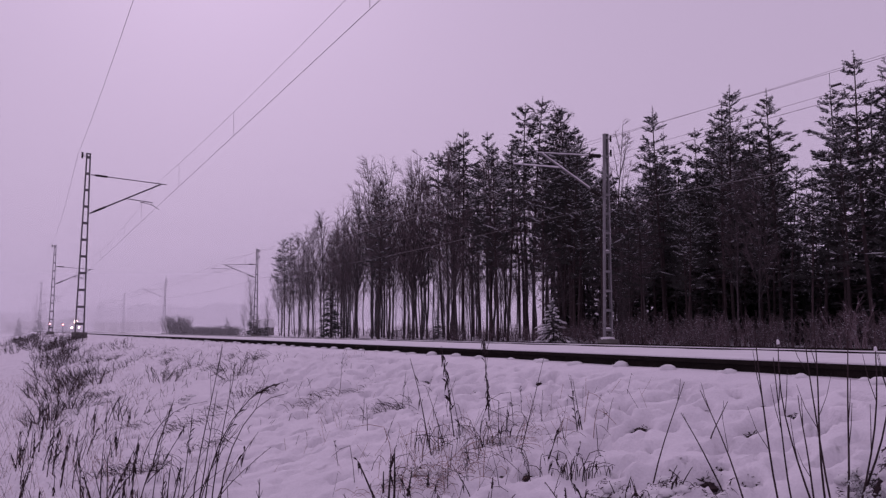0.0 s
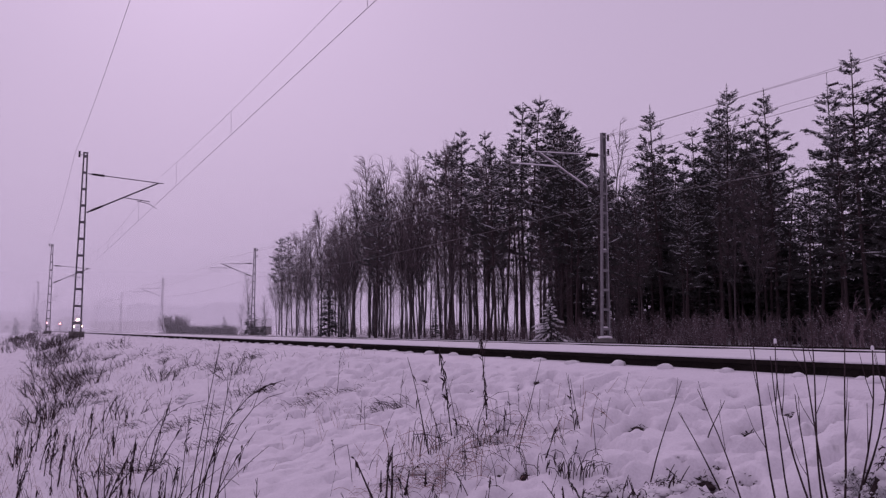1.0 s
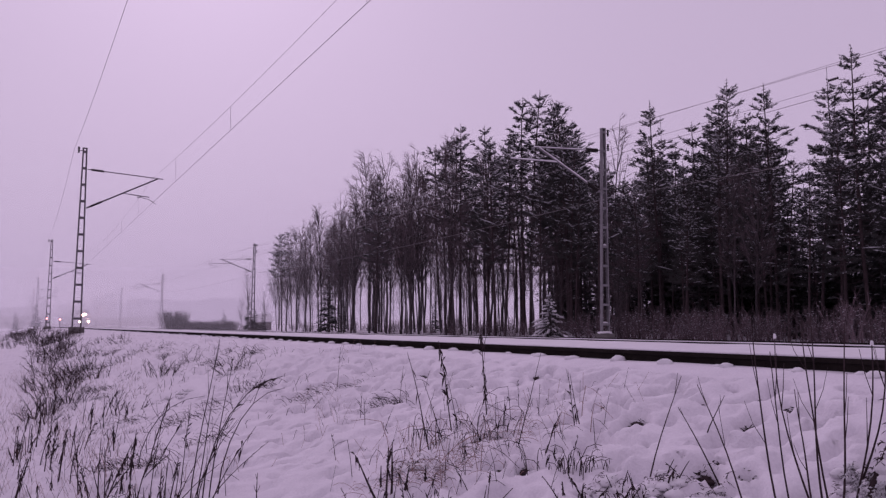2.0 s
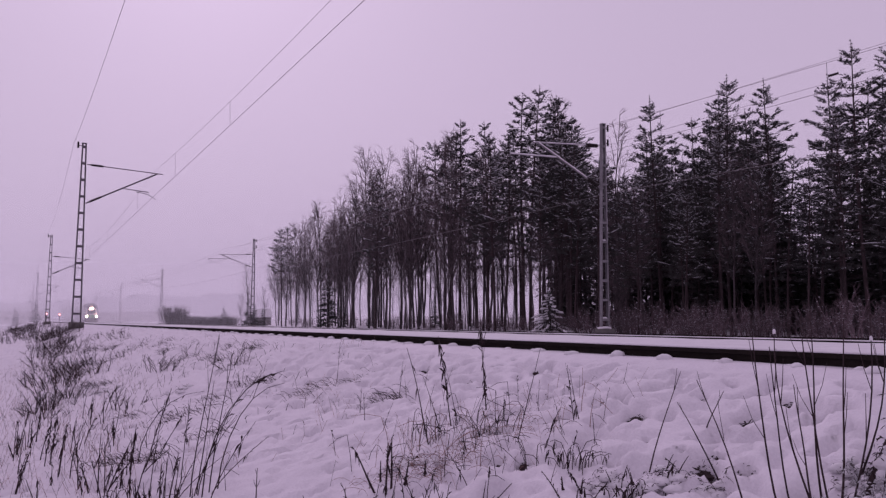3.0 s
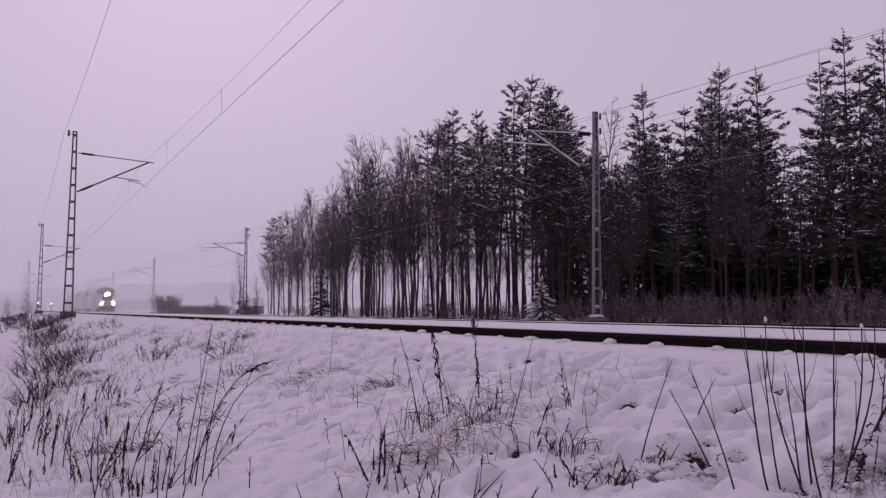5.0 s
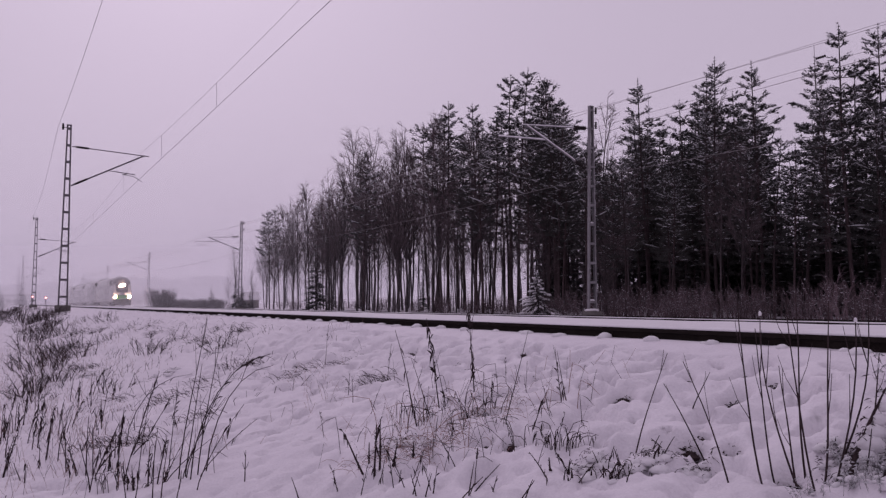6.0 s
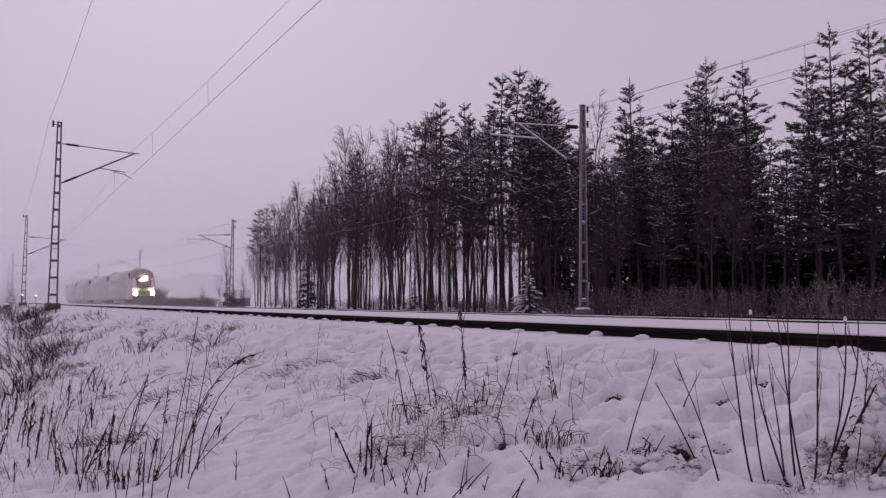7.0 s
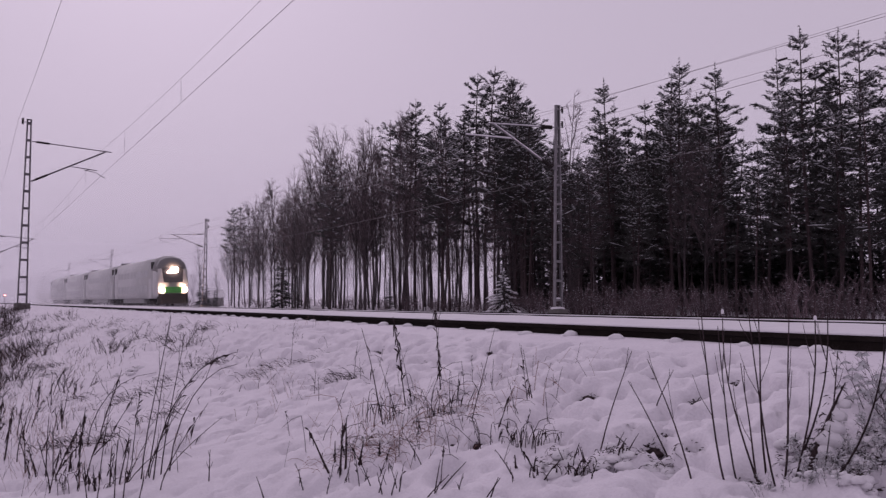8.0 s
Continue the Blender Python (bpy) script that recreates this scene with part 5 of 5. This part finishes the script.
    for k in range(19):
        u = k / 2
        c = pts[int(u)] if k % 2 == 0 else (pts[int(u)] + pts[int(u) + 1]) / 2
        r = interp(u, [(0, 0.03), (1.5, 0.026), (3, 0.022), (4, 0.012), (9, 0.003)])
        rings.append([c + (ASIDE * math.cos(0.6283 * j) + AWAY * math.sin(0.6283 * j)) * r * (1 + 0.35 * noise.noise(Vector((j * 0.9, u * 1.7, 3)))) for j in range(10)])
    g.loft(rings)
    part("stem", g, WEED, branch)
    h = Geo()
    for k in range(380):
        i = min(rng.randrange(9), rng.randrange(9))
        p = pts[i] + (pts[i + 1] - pts[i]) * rng.random() + Vector((rng.gauss(0, 0.016), rng.gauss(0, 0.016), rng.gauss(0, 0.016)))
        e = Vector((rng.uniform(-1, 1), rng.uniform(-1, 1), rng.uniform(-0.8, 0.8))).normalized()
        withered(h, p, e, rng.uniform(0.018, 0.04), rng)
    tagged(part("dead_leaf_mass", h, WEED_HEAD, branch), kind="stuff")
    for k in range(6):
        g = Geo()
        q = pts[2 + k] + ASIDE * 0.045
        w = (0.045, 0.05, 0.055, 0.045, 0.036, 0.03)[k]
        g.lump(tuple(q), w, w, w * 1.1, 10, 0, 40 + k)
        part("snow_pillow", g, SNOW_CAP, branch, smooth=True)
    # leafy dark clumps with snow pillows
    for i, (x, y, r) in enumerate(((3.12, 2.42, 0.2), (2.86, 3.28, 0.16), (2.68, 3.3, 0.13), (2.62, 3.55, 0.12), (2.2, 4.95, 0.18), (2.95, 3.12, 0.08), (3.2, 2.55, 0.1), (3.22, 2.26, 0.15), (3.38, 2.36, 0.17), (3.08, 2.16, 0.1), (3.5, 2.2, 0.16), (1.24, 14.7, 0.3), (2.9, 12.9, 0.4), (1.9, 12.4, 0.3))):
        rng = random.Random(450 + i)
        c = thing("weed_clump", pose(x, y, ground_height(x, y)), "low clump of dark dead leaves half buried in snow", "weed", "dead weeds in the snow")
        h, sn = Geo(), Geo()
        for k in range(130):
            a, d = rng.uniform(0, 6.283), 0.75 * r * rng.random() ** 0.6
            p = Vector((math.cos(a) * d, math.sin(a) * d, ground_height(x + math.cos(a) * d, y + math.sin(a) * d) - ground_height(x, y) + rng.uniform(-0.012, 0.03 + 0.16 * (r - d) * rng.random())))
            e = Vector((rng.uniform(-1, 1), rng.uniform(-1, 1), rng.uniform(-0.2, 1.2))).normalized()
            withered(h, p, e, rng.uniform(0.014, 0.036), rng)
            if k % 4 == 0:
                h.tube([p, p + e * 0.03, p + e * 0.05 + Vector((0.01, 0, -0.012))], [0.0016, 0.0012, 0.0008], 3, False)
        tagged(part("dead_leaf_mass", h, WEED_HEAD, c), kind="stuff")
        for k in range(13):
            a, d = rng.uniform(0, 6.283), r * rng.uniform(0.05, 0.9)
            sn = Geo()
            px, py = math.cos(a) * d, math.sin(a) * d
            w = rng.uniform(0.022, 0.042)
            sn.lump((px, py, ground_height(x + px, y + py) - ground_height(x, y) + rng.uniform(-0.012, 0.006)), w * 1.3, w * rng.uniform(0.8, 1.1), w * 0.8, 10, 0, k + i * 9)
            part("snow_pillow", sn, SNOW_CAP, c, smooth=True)


make_weeds()


def make_snowy_brush():
    """Fine brush beside the willow, weighed down with snow."""
    kinds = [make_bush(140 + i, 0.42, 0.7, 13, 0.8, 0.2) for i in range(2)]
    rng = random.Random(61)
    for i, (x, y, size) in enumerate(((3.75, 2.42, 1), (3.95, 2.5, 1), (3.62, 2.1, 1), (3.4, 2.4, 0.45), (3.3, 2.2, 0.45), (3.24, 2.4, 0.32), (2.95, 2.32, 0.3), (3.1, 2.28, 0.36), (2.86, 2.42, 0.25), (3.25, 2.25, 0.5), (3.5, 2.3, 0.6), (3.0, 2.2, 0.3), (3.15, 2.45, 0.4))):
        b = thing("snowy_brush", pose(x, y, ground_height(x, y), 0, 10, rng.uniform(0, 360)), "fine tangled brush weighed down with snow", "shrub", "brush on the bank")
        b.scale = (size, size, size * 0.85)
        tagged(part("twig_mass", kinds[i % 2][0], None, b), kind="stuff")
        tagged(part("snow_load", kinds[i % 2][1], None, b), kind="stuff")
        for k in range(3):
            g = Geo()
            g.lump((rng.uniform(-0.1, 0.1), rng.uniform(-0.1, 0.1), rng.uniform(0.0, 0.12)), 0.04, 0.035, 0.03, 10, 0, k + 7 * i)
            part("snow_pillow", g, SNOW_CAP, b, smooth=True)


make_snowy_brush()


def make_bank_growth():
    """Wiry shrubs and stalks on the bank towards the near mast."""
    rng = random.Random(21)
    kinds = [make_bush(100 + i, 0.85, 1.4, 13, 0.1, 0.8) for i in range(3)]
    first = {}
    spots = [(y * rng.uniform(0.012, 0.056), y) for y in (rng.uniform(13, 42) for _ in range(62))] + [(1.2 + 1.8 * rng.random(), rng.uniform(11, 26)) for _ in range(12)] + [(rng.uniform(-1.4, 1.9), rng.uniform(40, 120)) for _ in range(60)]
    for k, (x, y) in enumerate(spots):
        i = k % 3
        at = pose(x, y, ground_height(x, y), rng.uniform(-15, 15), rng.uniform(-10, 25), rng.uniform(0, 360))
        if i not in first:
            b = thing("wiry_shrub", at, "low wiry leafless shrub on the snowy bank", "shrub", "shrubs on the bank")
            tagged(part("twig_mass", kinds[i][0], None, b), kind="stuff")
            tagged(part("snow_load", kinds[i][1], None, b), kind="stuff")
            first[i] = b
        else:
            b = copy_thing(first[i], at)
        size = rng.uniform(0.35, 0.75) * (1.3 if y > 40 else 1.0) * (0.7 if x > 1.5 else 1.0)
        b.scale = (size * 1.2, size * 1.2, size * 0.8)


make_bank_growth()


def fill_blade(g, x, y, rng):
    """A withered blade in the tangle that chokes a hollow below its rim."""
    z = ground_height(x, y)
    rim = 0.2 * hollow(x, y) * smoothstep(4.55, 4.1, x) - 0.06 + rng.uniform(-0.04, 0.02)
    p = Vector((x, y, z + max(rim, -0.005)))
    e = Vector((rng.uniform(-1, 1), rng.uniform(-1, 1), rng.uniform(-0.5, 0.5))).normalized() * rng.uniform(0.010, 0.028)
    side = Vector((rng.uniform(-1, 1), rng.uniform(-1, 1), rng.uniform(-1, 1))).normalized() * rng.uniform(0.003, 0.007)
    g.quad(p - e, p + side, p + e, p - side)
    if rng.random() < 0.2:
        g.tri(Vector((x - 0.002, y, z - 0.01)), Vector((x + 0.002, y, z - 0.01)), p + e)


def make_grass():
    """Dry grass blades and fine stalks that pierce the snow, in loose patches."""
    rng = random.Random(31)
    g, dark = Geo(), Geo()
    n = 0
    while n < 2500:
        x, y = rng.uniform(-1.2, 4.3), 2.2 + 20 * rng.random() ** 1.5
        d = noise.noise(Vector((x * 0.9, y * 0.5, 20)))
        patch = math.exp(-((x - 2.5) ** 2 + (y - 4.95) ** 2 * 0.5) / 0.18)
        left = 0.45 * smoothstep(1.9, 0.4, x) * smoothstep(5.5, 7.5, y)
        if rng.random() > max(0, d - 0.2) * 0.25 + patch * 0.35 + left * 0.35:
            continue
        n += 1
        base = Vector((x, y, ground_height(x, y) - 0.02))
        h = rng.uniform(0.05, 0.2) * (1.4 if patch > 0.3 or left > 0.2 else 1.0)
        e = (ASIDE * rng.uniform(-0.8, 0.8) + AWAY * rng.uniform(-0.5, 0.5) + Vector((0, 0, 1))).normalized()
        droop = Vector((e.x, e.y, -0.25)) * h * 0.45
        side = ASIDE * rng.uniform(0.0007, 0.0016)
        mid = base + e * h
        tgt = dark if rng.random() < 0.45 else g
        tgt.quad(base - side, base + side, mid + side * 0.8, mid - side * 0.8)
        tgt.tri(mid - side * 0.8, mid + side * 0.8, mid + droop)
    # fine dark stalks over the slope towards the mast
    n = 0
    while n < 650:
        y = 8.5 + 24 * rng.random() ** 1.3
        x = rng.uniform(0.3, 3.9 - 2.0 * smoothstep(9, 32, y))
        if noise.noise(Vector((x * 1.6, y * 0.7, 33))) + rng.uniform(-0.25, 0.25) < 0.12:
            continue
        n += 1
        base = Vector((x, y, ground_height(x, y) - 0.02))
        e = (ASIDE * rng.uniform(-0.5, 1.3) + Vector((0, 0, 1))).normalized()
        h = rng.uniform(0.08, 0.26)
        side = Vector((0.0022, -0.001, 0)) * rng.uniform(0.7, 1.5)
        mid = base + e * h * 0.6
        tip = mid + Vector((e.x * 1.5, e.y * 1.5, 0.25)) * h * 0.4
        dark.quad(base - side, base + side, mid + side * 0.8, mid - side * 0.8)
        dark.tri(mid - side * 0.8, mid + side * 0.8, tip)
    # tussocks of long grass bent over by the snow
    for i in range(38):
        y0 = 7.5 + 16 * rng.random() ** 1.2
        x0 = rng.uniform(0.35 + 0.03 * y0, 3.7 - 2.0 * smoothstep(9, 32, y0))
        spread = rng.uniform(0.05, 0.12)
        slant = rng.uniform(-0.5, 0.5)
        way = rng.choice((1, 1, 1, -0.7))
        for k in range(rng.randrange(30, 70)):
            x, y = x0 + rng.gauss(0, spread), y0 + rng.gauss(0, spread)
            p = Vector((x, y, ground_height(x, y) - 0.02))
            reach = rng.uniform(0.08, 0.34)
            d = (ASIDE * way * rng.choice((1, 1, 1, -0.6)) * rng.uniform(0.4, 1.1) + AWAY * (slant + rng.uniform(-0.4, 0.4))) * reach
            top = reach * rng.uniform(0.08, 0.5)
            side = Vector((0, 0, 1)) * rng.uniform(0.0009, 0.0019)
            pts = [p + d * u + Vector((0, 0, top * 4 * u * (1 - u * 0.85))) * (1 - 0.25 * u) for u in (0, 0.2, 0.4, 0.6, 0.8, 1.0)]
            across = ASIDE * side.z
            for q, r in zip(pts, pts[1:]):
                dark.quad(q - side - across, q + side + across, r + side * 0.8 + across, r - side * 0.8 - across)
    # a trampled mat of reddish grass round the short dark stubs
    for k in range(420):
        x, y = 2.2 + rng.gauss(0, 0.16), 4.72 + rng.gauss(0, 0.13)
        if k > 300:
            x, y = 2.85 + rng.gauss(0, 0.2), 4.75 + rng.gauss(0, 0.2)
        p = Vector((x, y, ground_height(x, y) - 0.01))
        reach = rng.uniform(0.05, 0.2)
        d = (ASIDE * rng.uniform(-1, 1) + AWAY * rng.uniform(-0.7, 0.7)) * reach
        top, w = reach * rng.uniform(0.1, 0.5), Vector((0.0, 0.0, rng.uniform(0.0008, 0.0018)))
        pts = [p + d * u + Vector((0, 0, top * 4 * u * (1 - u * 0.85))) for u in (0, 0.25, 0.5, 0.75, 1.0)]
        tgt = dark if k % 3 == 0 else g
        for q, r in zip(pts, pts[1:]):
            tgt.quad(q - w, q + w, r + w * 0.8, r - w * 0.8)
    # dark tufts that show in the hollows of the snow
    n = 0
    for _ in range(90000):
        x, y = rng.uniform(0.5, 4.3), 2.2 + 14 * rng.random() ** 1.3
        if x > 4.0 or hollow(x, y) < 0.78 or n > 3000:
            continue
        n += 1
        fill_blade(dark, x, y, rng)
    litter = Geo()
    for i, (a, b) in enumerate(PITS):
        wide = 0.044 if i < BIG_PITS else 0.028
        litter.lump((a, b, ground_height(a, b) + 0.118), wide * 0.85, wide * 1.1, 0.035, 9, 0, i, 0.5)
        for k in range(60 if i < BIG_PITS else 16):
            fill_blade(dark, a + rng.gauss(0, wide * 0.5), b + rng.gauss(0, wide * 0.6), rng)
    tagged(new("leaf_litter", litter.mesh("leaf_litter", WEED_HEAD)), "dark wet leaf litter in small hollows of the snow", "leaf litter", kind="stuff")
    tagged(new("dry_grass", g.mesh("dry_grass", DRY_GRASS)), "sparse straw-coloured grass blades piercing the snow", "grass", kind="stuff")
    tagged(new("dead_grass", dark.mesh("dead_grass", WEED)), "sparse dark dead grass blades piercing the snow", "grass", kind="stuff")


make_grass()


# ---- what moves ----
def motions():
    turn = math.degrees(math.atan(0.014))
    rows = []
    for i in range(17):
        t = i * 0.5
        y = 309.6 - 23.29 * t - 0.130 * t ** 2 - 0.0525 * t ** 3
        rows.append((t, pose(far_track(y), y, -0.50, 0, 0, turn)))
    walk(TRAIN, rows)


motions()
